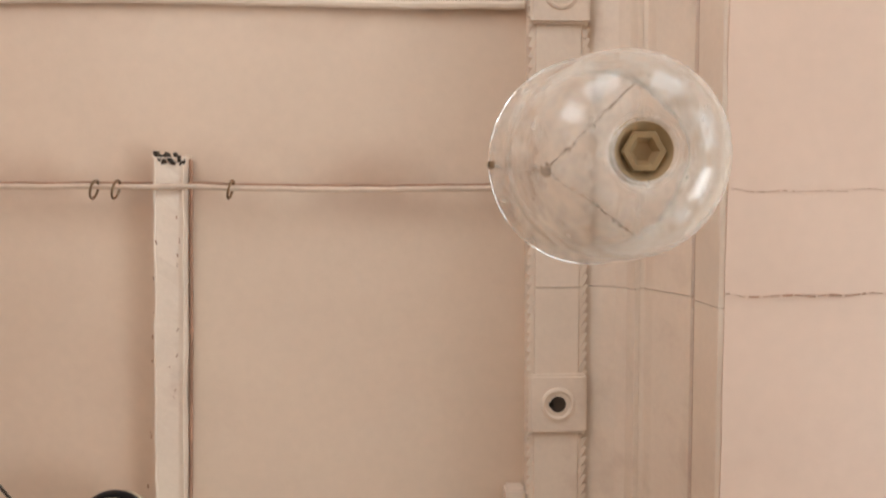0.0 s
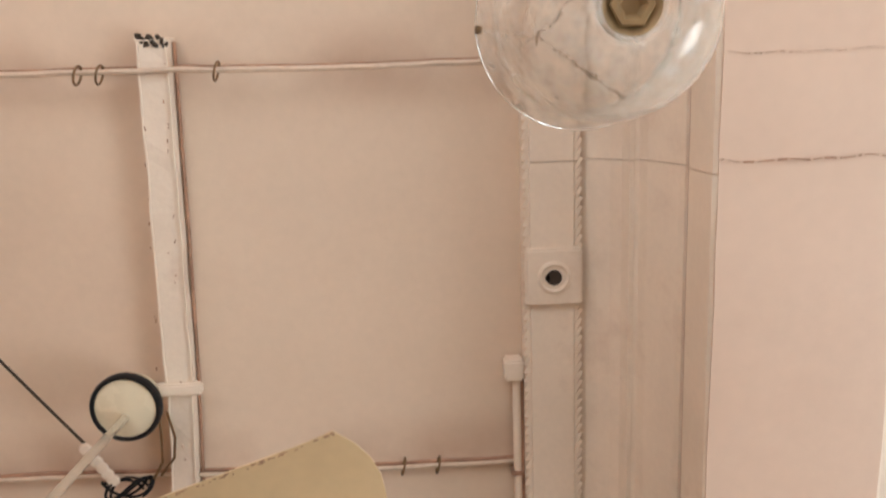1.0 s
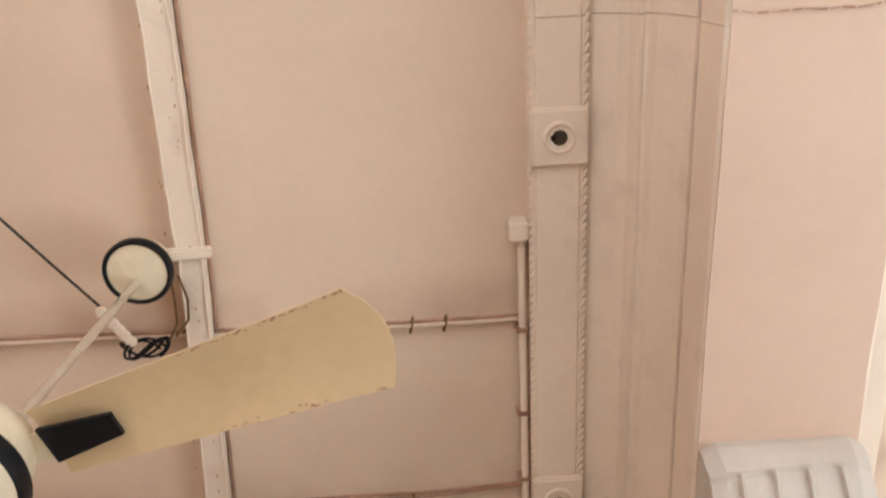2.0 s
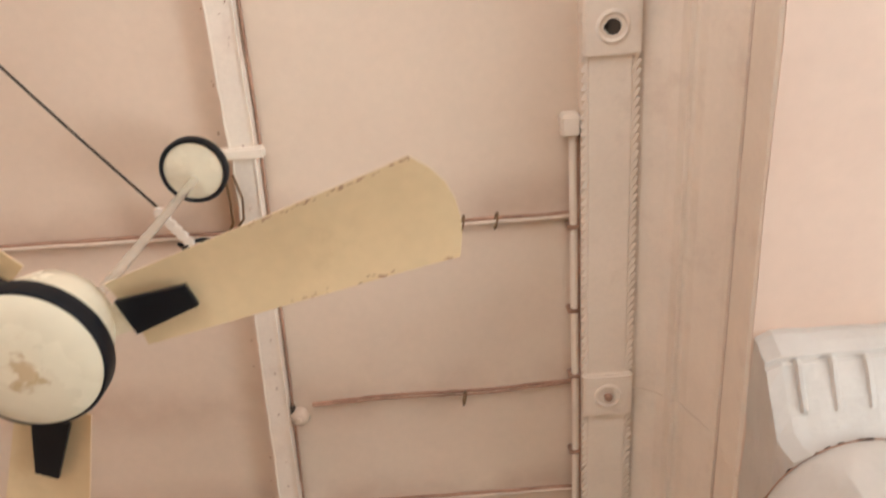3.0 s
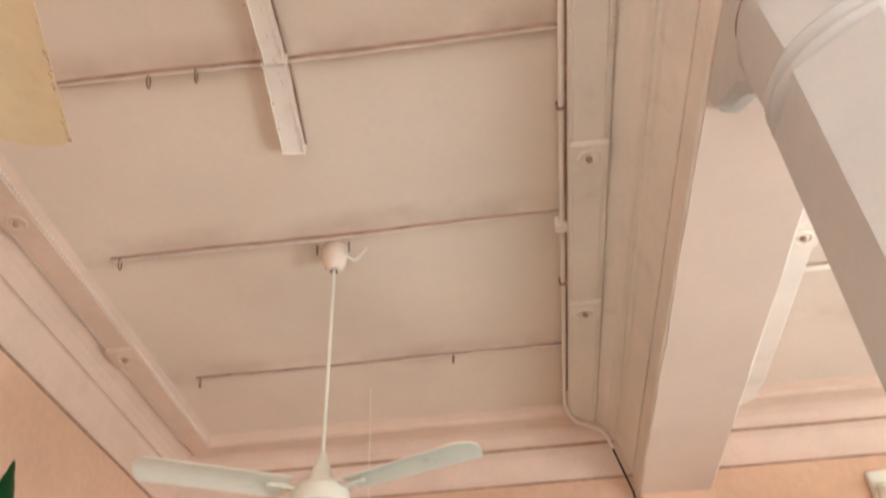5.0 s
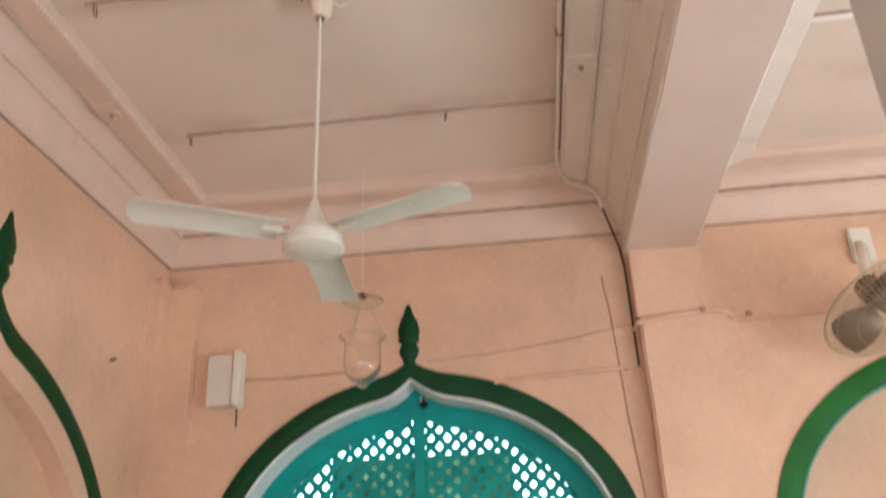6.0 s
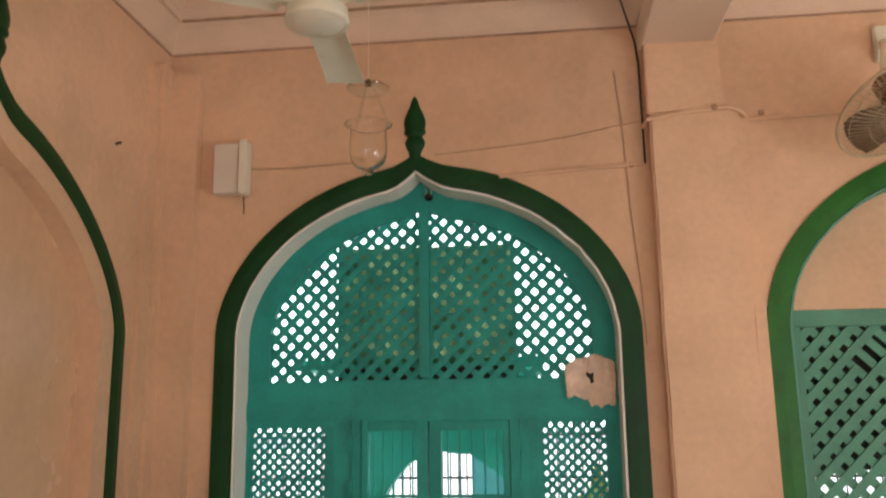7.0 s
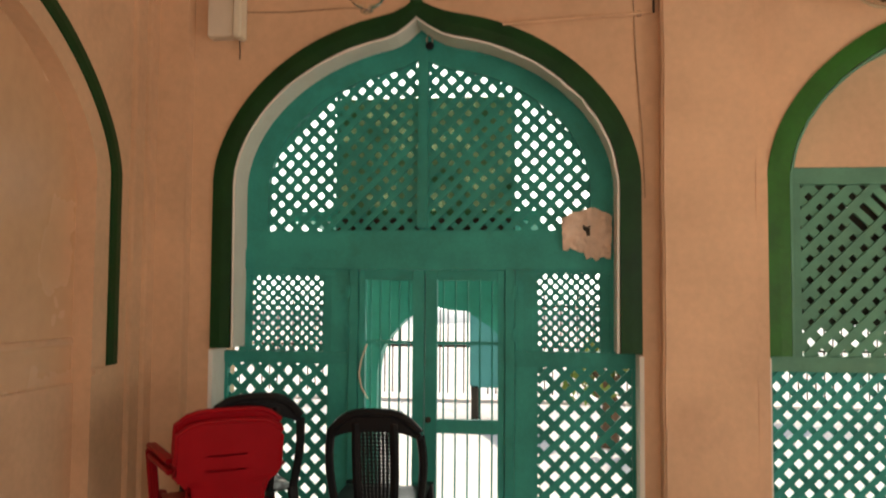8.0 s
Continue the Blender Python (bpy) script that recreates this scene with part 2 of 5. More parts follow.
# ---- mesh helpers ----
def box(bm, x0, x1, y0, y1, z0, z1, bevel=0.0, m=None):
    r = bmesh.ops.create_cube(bm, size=1.0)
    vs = r["verts"]
    for v in vs:
        v.co = Vector(((x0 + x1) / 2 + v.co.x * (x1 - x0), (y0 + y1) / 2 + v.co.y * (y1 - y0), (z0 + z1) / 2 + v.co.z * (z1 - z0)))
        if m is not None:
            v.co = m @ v.co
    if bevel:
        es = list({e for v in vs for e in v.link_edges})
        bmesh.ops.bevel(bm, geom=es, offset=bevel, segments=2, affect='EDGES')
    return vs


def tube(bm, pts, r, seg=8, r_end=None):
    """A round bar along a line of points."""
    pts = [Vector(p) for p in pts]
    rings = []
    for i, p in enumerate(pts):
        d = (pts[min(i + 1, len(pts) - 1)] - pts[max(i - 1, 0)]).normalized()
        up = Vector((0, 0, 1)) if abs(d.z) < 0.9 else Vector((1, 0, 0))
        a = d.cross(up).normalized()
        b = d.cross(a).normalized()
        rad = r if r_end is None else r + (r_end - r) * i / (len(pts) - 1)
        rings.append([bm.verts.new(p + rad * (math.cos(k * math.tau / seg) * a + math.sin(k * math.tau / seg) * b)) for k in range(seg)])
    for r0, r1 in zip(rings, rings[1:]):
        for k in range(seg):
            bm.faces.new((r0[k], r0[(k + 1) % seg], r1[(k + 1) % seg], r1[k]))
    bm.faces.new(rings[0][::-1])
    bm.faces.new(rings[-1])


def lathe(bm, profile, centre=(0, 0, 0), seg=32, sx=1.0, sy=1.0, close=False):
    """Profile of (radius, height), turned round the upright axis."""
    c = Vector(centre)
    rings = []
    for r, z in profile:
        if r < 1e-5:
            rings.append([bm.verts.new(c + Vector((0, 0, z)))])
        else:
            rings.append([bm.verts.new(c + Vector((sx * r * math.cos(k * math.tau / seg), sy * r * math.sin(k * math.tau / seg), z))) for k in range(seg)])
    pairs = list(zip(rings, rings[1:]))
    if close:
        pairs.append((rings[-1], rings[0]))
    for a, b in pairs:
        for k in range(seg):
            k2 = (k + 1) % seg
            if len(a) == 1 and len(b) == 1:
                continue
            if len(a) == 1:
                bm.faces.new((a[0], b[k2], b[k]))
            elif len(b) == 1:
                bm.faces.new((a[k], a[k2], b[0]))
            else:
                bm.faces.new((a[k], a[k2], b[k2], b[k]))


def ring(bm, centre, normal, radius, r, seg=40, sides=6):
    """A hoop of round wire."""
    n = Vector(normal).normalized()
    a = n.orthogonal().normalized()
    b = n.cross(a)
    c = Vector(centre)
    hoops = []
    for i in range(seg):
        t = i * math.tau / seg
        d = math.cos(t) * a + math.sin(t) * b
        hoops.append([bm.verts.new(c + d * (radius + r * math.cos(k * math.tau / sides)) + n * r * math.sin(k * math.tau / sides)) for k in range(sides)])
    for i in range(seg):
        h0, h1 = hoops[i], hoops[(i + 1) % seg]
        for k in range(sides):
            bm.faces.new((h0[k], h1[k], h1[(k + 1) % sides], h0[(k + 1) % sides]))


def prism(bm, outline, axis, lo, hi):
    """A flat outline of (u, v) drawn out along an axis."""
    def at(u, v, w):
        return {"x": (w, u, v), "y": (u, w, v), "z": (u, v, w)}[axis]
    a = [bm.verts.new(at(u, v, lo)) for u, v in outline]
    b = [bm.verts.new(at(u, v, hi)) for u, v in outline]
    n = len(outline)
    fs = [bm.faces.new(a[::-1]), bm.faces.new(b)]
    for i in range(n):
        bm.faces.new((a[i], a[(i + 1) % n], b[(i + 1) % n], b[i]))
    bmesh.ops.triangulate(bm, faces=fs)


def strip_wall(bm, line, top, axis, lo, hi):
    """A wall whose lower edge follows a line of (along, height) and whose top is level."""
    def at(u, v, w):
        return (w, u, v) if axis == "x" else (u, w, v)

    def quad(p, q, r, t):
        bm.faces.new([bm.verts.new(v) for v in (p, q, r, t)])
    for (u0, z0), (u1, z1) in zip(line, line[1:]):
        if u1 - u0 > 1e-6:
            for w in (lo, hi):
                quad(at(u0, z0, w), at(u1, z1, w), at(u1, top, w), at(u0, top, w))
            quad(at(u0, top, lo), at(u1, top, lo), at(u1, top, hi), at(u0, top, hi))
        quad(at(u0, z0, lo), at(u1, z1, lo), at(u1, z1, hi), at(u0, z0, hi))
    for u, z in (line[0], line[-1]):
        quad(at(u, z, lo), at(u, top, lo), at(u, top, hi), at(u, z, hi))
    bmesh.ops.remove_doubles(bm, verts=bm.verts, dist=1e-5)


def rough_up(bm, amount, scale=8.0):
    for v in bm.verts:
        v.co += amount * noise.noise_vector(v.co * scale)


def mesh_of(name, bm, mat, smooth=False):
    bmesh.ops.recalc_face_normals(bm, faces=bm.faces)
    me = bpy.data.meshes.new(name)
    bm.to_mesh(me)
    bm.free()
    me.materials.append(mat)
    if smooth:
        me.polygons.foreach_set("use_smooth", [True] * len(me.polygons))
        me.set_sharp_from_angle(angle=radians(40))
    return me


def part(name, bm, mat, parent=None, label="", smooth=False):
    ob = new(name, mesh_of(name, bm, mat, smooth))
    if parent is not None:
        ob.parent = parent
        ob.matrix_parent_inverse = parent.matrix_basis.inverted()
    if label:
        ob["label"] = label
    return ob


def thing(name, at, label, category, group="", kind=""):
    e = new(name)
    e.location = at
    e.empty_display_size = 0.1
    return tagged(e, label, category, group, kind)


def setting(name, bm, mat, label, smooth=False):
    return tagged(part(name, bm, mat, None, "", smooth), label, name.split("_")[0], "", "structure")


def wire(name, pts, r, mat, label):
    bm = bmesh.new()
    tube(bm, pts, r, 7)
    return tagged(part(name, bm, mat, None, "", True), label, "wiring")


# ---- plan ----
X0, X1, X2, X3 = -1.84, 0.80, 1.17, 4.25      # bay, arcade beam, aisle
YB, YE = -2.6, 5.06                            # back and end wall faces
ZC, ZS = 3.92, 3.47                            # ceiling, beam soffit
YL = 5.26                                      # plane of the lattice screens
SPRING = 1.975


def arch_height(u, a, b, cusp, power=1.9):
    """Height above the springing of the pointed arch, at a distance u from its middle."""
    u = min(abs(u), a)
    return b * max(0.0, 1 - (u / a) ** power) ** (1 / power) + cusp * max(0.0, 1 - u / 0.19) ** 2


def arch_line(c, a, b, cusp, foot, steps=26):
    """Outline of the arch from the left foot over the point to the right foot."""
    pts = [(c - a, foot)]
    power = 1.6 if c in (ARCH_L, ARCH_L - 2.9) else 1.9
    lean = -0.032 if c == ARCH_A else 0.0        # the mason's point stands off the middle
    for i in range(steps * 2 + 1):
        t = math.pi * (1 - i / (2 * steps))
        u = a * math.cos(t)
        pts.append((c + u + lean * max(0.0, 1 - abs(u) / 0.5) ** 2, SPRING + arch_height(u, a, b, cusp, power)))
    pts.append((c + a, foot))
    return pts


OUT = (1.118, 0.915, 0.07)      # outer edge of the painted band
INN = (1.012, 0.80, 0.09)       # arch opening
FOOT = 1.12
ARCH_A, ARCH_B, ARCH_L = -0.39, 2.452, 3.585   # middles: bay end, aisle end, left wall

# ---- setting ----
bm = bmesh.new()
box(bm, X0 - 0.4, X3 + 0.4, YB - 0.4, YE + 0.4, -0.2, 0)
setting("floor", bm, M_FLOOR, "worn pale stone floor of the prayer hall")

bm = bmesh.new()
box(bm, -60, 60, -60, 120, -0.45, -0.205)
setting("ground", bm, M_GROUND, "pale sunlit paving of the yard outside")

# bright hazy sky low over the yard, far beyond the screens
m_haze = bpy.data.materials.new("haze")
m_haze.use_nodes = True
hz = m_haze.node_tree.nodes
em = hz.new("ShaderNodeEmission")
em.inputs[0].default_value, em.inputs[1].default_value = (0.90, 0.97, 1.0, 1), 3.4
m_haze.node_tree.links.new(em.outputs[0], hz["Material Output"].inputs[0])
bm = bmesh.new()
prof = [(math.radians(20 + 140 * k / 40)) for k in range(41)]
lo_ = [bm.verts.new((62 * math.cos(a), 20 + 62 * math.sin(a), -0.3)) for a in prof]
hi_ = [bm.verts.new((62 * math.cos(a), 20 + 62 * math.sin(a), 34)) for a in prof]
for k in range(40):
    bm.faces.new((lo_[k], lo_[k + 1], hi_[k + 1], hi_[k]))
setting("backdrop", bm, m_haze, "bright white hazy sky low over the yard")

# end wall with the two arched openings
bm = bmesh.new()
outline = [(X0 - 0.35, 0)]
for c in (ARCH_A, ARCH_B):
    line = arch_line(c, *INN, FOOT)
    outline += [(c - OUT[0], 0), (c - OUT[0], FOOT)] + line + [(c + OUT[0], FOOT), (c + OUT[0], 0)]
outline += [(X3 + 0.35, 0)]
strip_wall(bm, outline, ZC + 0.2, "y", YE, YE + 0.36)
setting("wall_end", bm, M_WALL, "peach painted plaster end wall with pointed arches")

# left wall with a shallow blind niche
bm = bmesh.new()
# unseen doorway, added as the opening for the side lamp
ADDED_DOOR = [(-2.35, 0), (-2.35, 2.75), (-1.15, 2.75), (-1.15, 0)]
strip_wall(bm, [(YB - 0.35, 0)] + ADDED_DOOR + [(YE, 0)], ZC + 0.2, "x", X0 - 0.35, X0 - 0.10)
setting("wall_left_core", bm, M_NICHE, "peach painted plaster back of the blind niches")
NW, NH = 0.90, 0.66
bm = bmesh.new()
outline = [(YB - 0.35, 0)] + ADDED_DOOR
for c in (ARCH_L - 2.9, ARCH_L):
    outline += [(c - NW, 0)] + arch_line(c, NW, NH, 0.09, 1.0)[0:] + [(c + NW, 0)]
outline += [(YE, 0)]
strip_wall(bm, outline, ZC + 0.2, "x", X0 - 0.10, X0)
setting("wall_left", bm, M_WALL, "peach painted plaster side wall with blind arched niches")
for n, c in enumerate((ARCH_L - 2.9, ARCH_L)):
    bm = bmesh.new()
    box(bm, X0 - 0.11, X0 - 0.086, c - NW - 0.005, c + NW + 0.005, 0, 0.99, 0.004)
    box(bm, X0 - 0.11, X0 - 0.091, c - NW - 0.005, c + NW + 0.005, 1.168, 1.20, 0.003)
    for s in (-1, 1):
        box(bm, X0 - 0.02, X0 + 0.016, c + s * (NW + 0.06) - 0.062, c + s * (NW + 0.06) + 0.062, 1.022, 1.057, 0.008)
    bmesh.ops.subdivide_edges(bm, edges=[e for e in bm.edges if (e.verts[0].co - e.verts[1].co).length > 0.5], cuts=10, use_grid_fill=True)
    rough_up(bm, 0.0025, 4)
    setting("wall_dado_%d" % (n + 1), bm, M_WALL, "peach painted plaster dado and ledges of the blind niche")

# back wall and courtyard wall, with plain openings
bm = bmesh.new()
outline = [(X0 - 0.35, 0), (-1.4, 0), (-1.4, 2.75), (0.4, 2.75), (0.4, 0), (1.7, 0), (1.7, 2.75), (3.5, 2.75), (3.5, 0), (X3 + 0.35, 0)]
strip_wall(bm, outline, ZC + 0.2, "y", YB - 0.35, YB)
setting("wall_back", bm, M_WALL, "peach painted plaster wall with open doorways")
bm = bmesh.new()
outline = [(YB, 0)]
for y in (-1.0, 1.6, 3.9):
    outline += [(y - 0.9, 0), (y - 0.9, 2.75), (y + 0.9, 2.75), (y + 0.9, 0)]
outline += [(YE, 0)]
strip_wall(bm, outline, ZC + 0.2, "x", X3, X3 + 0.35)
setting("wall_court", bm, M_WALL, "peach painted plaster wall open to the courtyard")


# ceilings: slabs that sag a little between their joints
def ceiling(name, x0, x1, label):
    bm = bmesh.new()
    nx, ny = 24, 70
    lower = [[bm.verts.new((x0 + (x1 - x0) * i / nx, YB + (YE - YB) * j / ny, ZC + 0.006 * noise.noise(Vector((i * 0.35, j * 0.3, x0))))) for i in range(nx + 1)] for j in range(ny + 1)]
    for j in range(ny):
        for i in range(nx):
            bm.faces.new((lower[j][i], lower[j + 1][i], lower[j + 1][i + 1], lower[j][i + 1]))
    box(bm, x0, x1, YB, YE, ZC + 0.02, ZC + 0.2)
    setting(name, bm, M_CEIL, label, True)


ceiling("ceiling", X0, X1, "cream painted ceiling slabs, soot and painted shade at the joints")
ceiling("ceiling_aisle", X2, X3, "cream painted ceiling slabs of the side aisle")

# arcade beam between bay and aisle, with a worn lower edge
bm = bmesh.new()
box(bm, X1, X2, YB, YE - 0.09, ZS, ZC + 0.2)
bmesh.ops.subdivide_edges(bm, edges=[e for e in bm.edges if abs(e.verts[0].co.y - e.verts[1].co.y) > 1], cuts=90, use_grid_fill=True)
rough_up(bm, 0.006, 5)
setting("beam", bm, M_BEAM, "pink painted plaster beam carried by the column")

# engaged pillar at the end wall under the beam
pillar = thing("pillar", (0.98, YE - 0.05, 0), "peach painted pillar built against the end wall", "pillar", kind="structure")
bm = bmesh.new()
box(bm, X1 + 0.005, X2 + 0.025, YE - 0.10, YE + 0.01, 3.08, ZS + 0.005, 0.008)
part("upper_block", bm, M_WALL, pillar)
bm = bmesh.new()
box(bm, X1 + 0.015, X2 + 0.09, YE - 0.10, YE + 0.01, 0, 3.085, 0.012)
bmesh.ops.subdivide_edges(bm, edges=[e for e in bm.edges if abs(e.verts[0].co.z - e.verts[1].co.z) > 1], cuts=24)
rough_up(bm, 0.008, 3)
part("shaft", bm, M_WALL, pillar)
bm = bmesh.new()
box(bm, X2 + 0.09, X2 + 0.155, YE - 0.055, YE + 0.01, 0, 3.06, 0.008)
part("side_strip", bm, M_WALL, pillar)

# corner pier, stepped
pier = thing("corner_pier", (X0, YE, 0), "stepped peach painted pier in the room corner", "pier", kind="structure")
for dx, dy, out_x, out_y, top in ((0.15, 0.17, 0.050, 0.050, 3.50), (0.21, 0.10, 0.022, 0.085, 3.46), (0.085, 0.27, 0.026, 0.026, 3.46)):
    bm = bmesh.new()
    box(bm, X0 - 0.02, X0 + dx, YE - out_y, YE + 0.02, 0, top, 0.006)
    box(bm, X0 - 0.02, X0 + out_x, YE - dy, YE - out_y + 0.004, 0, top, 0.006)
    part("step", bm, M_WALL, pier)


# moulding: (distance from the wall face, height) of each member
COVE = [(0.182, 3.890), (0.165, 3.880), (0.140, 3.868), (0.112, 3.850), (0.092, 3.825), (0.082, 3.795), (0.070, 3.795), (0.070, 3.93), (0.182, 3.93)]
BOARD = [(0.072, 3.800), (0.060, 3.790), (0.052, 3.755), (0.030, 3.700), (0.014, 3.650), (0.010, 3.624), (0.0, 3.624), (0.0, 3.93), (0.070, 3.93)]
FASCIA = [(0.004, 3.614), (0.008, 3.608), (0.008, 3.478), (0.0, 3.474), (-0.02, 3.474), (-0.02, 3.614)]
STRIP = [(0.182, 3.872), (0.190, 3.866), (0.197, 3.866), (0.200, 3.860), (0.306, 3.860), (0.309, 3.866), (0.316, 3.866), (0.322, 3.872), (0.322, 3.93), (0.182, 3.93)]


def run(bm, profile, side, lo, hi, mitre_lo=False, mitre_hi=False, gap=0.0):
    """One straight length of a moulding along a wall."""
    n = len(profile)
    rings = []
    for end, mitred in ((lo, mitre_lo), (hi, mitre_hi)):
        ringv = []
        for d, z in profile:
            s = end + (d if end == lo else -d) * (1 if mitred else 0)
            if side == "right":
                p = (X1 - d, s, z)
            elif side == "left":
                p = (X0 + d, s, z)
            elif side == "aisle":
                p = (X2 + d, s, z)
            elif side == "aisle_end":
                p = (s, YE - d, z)
            elif side == "court":
                p = (X3 - d, s, z)
            else:
                p = (s, YE - d, z)
            ringv.append(bm.verts.new(p))
        rings.append(ringv)
    for i in range(n):
        bm.faces.new((rings[0][i], rings[0][(i + 1) % n], rings[1][(i + 1) % n], rings[1][i]))
    bm.faces.new(rings[0][::-1])
    bm.faces.new(rings[1])


SPANS = {"right": (YB, YE), "left": (YB, YE), "end": (X0, X1), "aisle": (YB, YE), "aisle_end": (X2, X3), "court": (YB, YE)}
CUTS = {"right": [-0.9, 0.548, 1.895, 3.05, 4.2], "left": [0.6], "end": [], "aisle": [0.4, 2.9], "aisle_end": [], "court": [1.0]}
for side in SPANS:
    lo, hi = SPANS[side]
    cuts = [lo] + CUTS[side] + [hi]
    along_end = side in ("end", "aisle_end")
    frame_of = thing("trim_" + side, (X0 if side == "left" else X1, 0, 3.6), "cream painted carved wooden cornice round the ceiling", "trim", kind="structure")
    for k, (a, b) in enumerate(zip(cuts, cuts[1:])):
        first, last = k == 0 and along_end, k == len(cuts) - 2
        g = 0.0009
        for nm, prof, shift in (("cove", COVE, -0.002), ("board", BOARD, -0.005), ("strip", STRIP, 0.0)):
            bm = bmesh.new()
            run(bm, prof, side, a + (0 if k == 0 else g + shift), b - (0 if last else g - shift), first, last)
            part(nm, bm, M_PEACH if side in ("left", "end", "aisle_end") else M_TRIM, frame_of)
        if side in ("right", "aisle"):
            bm = bmesh.new()
            run(bm, FASCIA, side, a + g, b - g)
            part("fascia", bm, M_TRIM, frame_of)
    # thin brown line between cove and board on the end walls
    if along_end:
        bm = bmesh.new()
        run(bm, [(0.0835, 3.800), (0.0855, 3.790), (0.070, 3.788), (0.068, 3.800)], side, lo + 0.09, hi - 0.09)
        part("cove_line", bm, M_DUSTY, frame_of)
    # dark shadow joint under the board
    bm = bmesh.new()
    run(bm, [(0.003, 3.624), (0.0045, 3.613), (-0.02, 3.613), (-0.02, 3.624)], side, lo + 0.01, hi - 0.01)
    part("joint", bm, M_DULL_BROWN, frame_of)

# carved rope edges on the strips that pass overhead
for side, xs in (("right", (X1 - 0.187, X1 - 0.316)), ("left", (X0 + 0.187, X0 + 0.316))):
    bm = bmesh.new()
    for x in xs:
        y = -0.6
        while y < 4.7:
            m = pose(x, y, 3.866, 0, 0, 32)
            box(bm, -0.0045, 0.0045, -0.013, 0.013, -0.0022, 0.004, 0, m)
            y += 0.0235
    tagged(part("rope_carving_" + side, bm, M_TRIM), "row of small carved rope beads on the cornice", "trim", "", "structure")

# square plates with bolts along the two strips
BOLTS = (-0.15, 0.830, 1.892, 2.815, 3.785)


def plate(x, y, kind, mat=M_TRIM):
    t = thing("bolt_plate", (x, y, 3.858), "square cream cornice plate with a " + kind, "plate", "plates along the cornice")
    bm = bmesh.new()
    box(bm, x - 0.071, x + 0.071, y - 0.072, y + 0.072, 3.846, 3.868, 0.006)
    part("plate", bm, mat, t)
    bm = bmesh.new()
    lathe(bm, [(0.042, 3.847), (0.040, 3.842), (0.034, 3.840), (0.030, 3.844), (0.030, 3.85), (0.042, 3.85)], (x, y, 0), 28, close=True)
    part("rosette", bm, mat, t, "", True)
    bm = bmesh.new()
    if kind == "dark open hole":
        lathe(bm, [(0, 3.8445), (0.019, 3.8445), (0.021, 3.850), (0, 3.850)], (x, y, 0), 20)
        box(bm, x - 0.022, x - 0.010, y - 0.006, y + 0.006, 3.8445, 3.850)
        part("hole", bm, M_WIRE, t)
    else:
        lathe(bm, [(0, 3.828), (0.008, 3.829), (0.012, 3.835), (0.012, 3.848), (0, 3.848)], (x, y, 0), 14)
        part("bolt", bm, M_DULL_BROWN, t, "", True)


for y in BOLTS:
    plate(0.549, y, "dark open hole" if 0 < y < 1 else "painted bolt head")
    if y > 1:
        plate(-1.589, y, "painted bolt head", M_PEACH)
for y in (0.6, 2.0, 3.4):
    plate(X2 + 0.252, y, "painted bolt head")

# ---- ceiling battens and rods ----
rafter = thing("ceiling_batten", (-0.4, 1.4, 3.9), "cream painted wooden batten with chipped ends, fixed under the ceiling", "batten")
for (xa, ya), (xb, yb), w in (((-0.371, 0.235), (-0.387, 1.085), 0.068), ((-0.386, 1.092), (-0.446, 2.265), 0.062), ((-0.449, 2.272), (-0.487, 2.655), 0.074)):
    bm = bmesh.new()
    d = Vector((xb - xa, yb - ya, 0))
    m = Matrix.Translation((xa, ya, 0)) @ Matrix.Rotation(math.atan2(d.y, d.x), 4, 'Z')
    box(bm, 0, d.length, -w / 2, w / 2, 3.872, 3.925, 0.004, m)
    bmesh.ops.subdivide_edges(bm, edges=[e for e in bm.edges if (e.verts[0].co - e.verts[1].co).length > 0.2], cuts=18)
    rough_up(bm, 0.004, 14)
    part("board", bm, M_TRIM, rafter)
for k in range(9):
    bm = bmesh.new()
    m = pose(-0.401 + 0.0075 * k, 0.230 + 0.008 * (k % 3), 3.876, 15 * k, 20, 40 * k)
    box(bm, -0.006, 0.006, -0.009, 0.005, -0.004, 0.004, 0, m)
    part("splinter", bm, M_WIRE, rafter, "dark splintered end of the batten")
# thin brown line along one edge of the batten, at the ceiling
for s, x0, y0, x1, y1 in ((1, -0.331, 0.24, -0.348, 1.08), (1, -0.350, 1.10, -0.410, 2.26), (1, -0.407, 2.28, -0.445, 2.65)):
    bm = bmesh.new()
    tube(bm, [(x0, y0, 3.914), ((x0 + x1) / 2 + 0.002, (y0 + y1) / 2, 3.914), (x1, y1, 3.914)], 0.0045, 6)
    part("edge_line", bm, M_DULL_BROWN, rafter)
rnd = random.Random(17)
bm = bmesh.new()
for k in range(60):
    y = rnd.uniform(0.26, 2.64)
    side = rnd.choice((-1, 1))
    x = -0.370 - 0.047 * (y - 0.235) + side * (0.030 - abs(rnd.gauss(0, 0.006)))
    box(bm, -rnd.uniform(0.0005, 0.0025), 0.001, -rnd.uniform(0.001, 0.009), 0.002, -0.002, 0.002, 0, pose(x, y, 3.872, 0, 0, rnd.uniform(-25, 25)))
tagged(part("paint_chip", bm, M_DUSTY, rafter), kind="stuff")
bm = bmesh.new()
box(bm, -0.46, -0.33, 1.062, 1.092, 3.858, 3.885, 0.005)
part("clip", bm, M_TRIM, rafter)


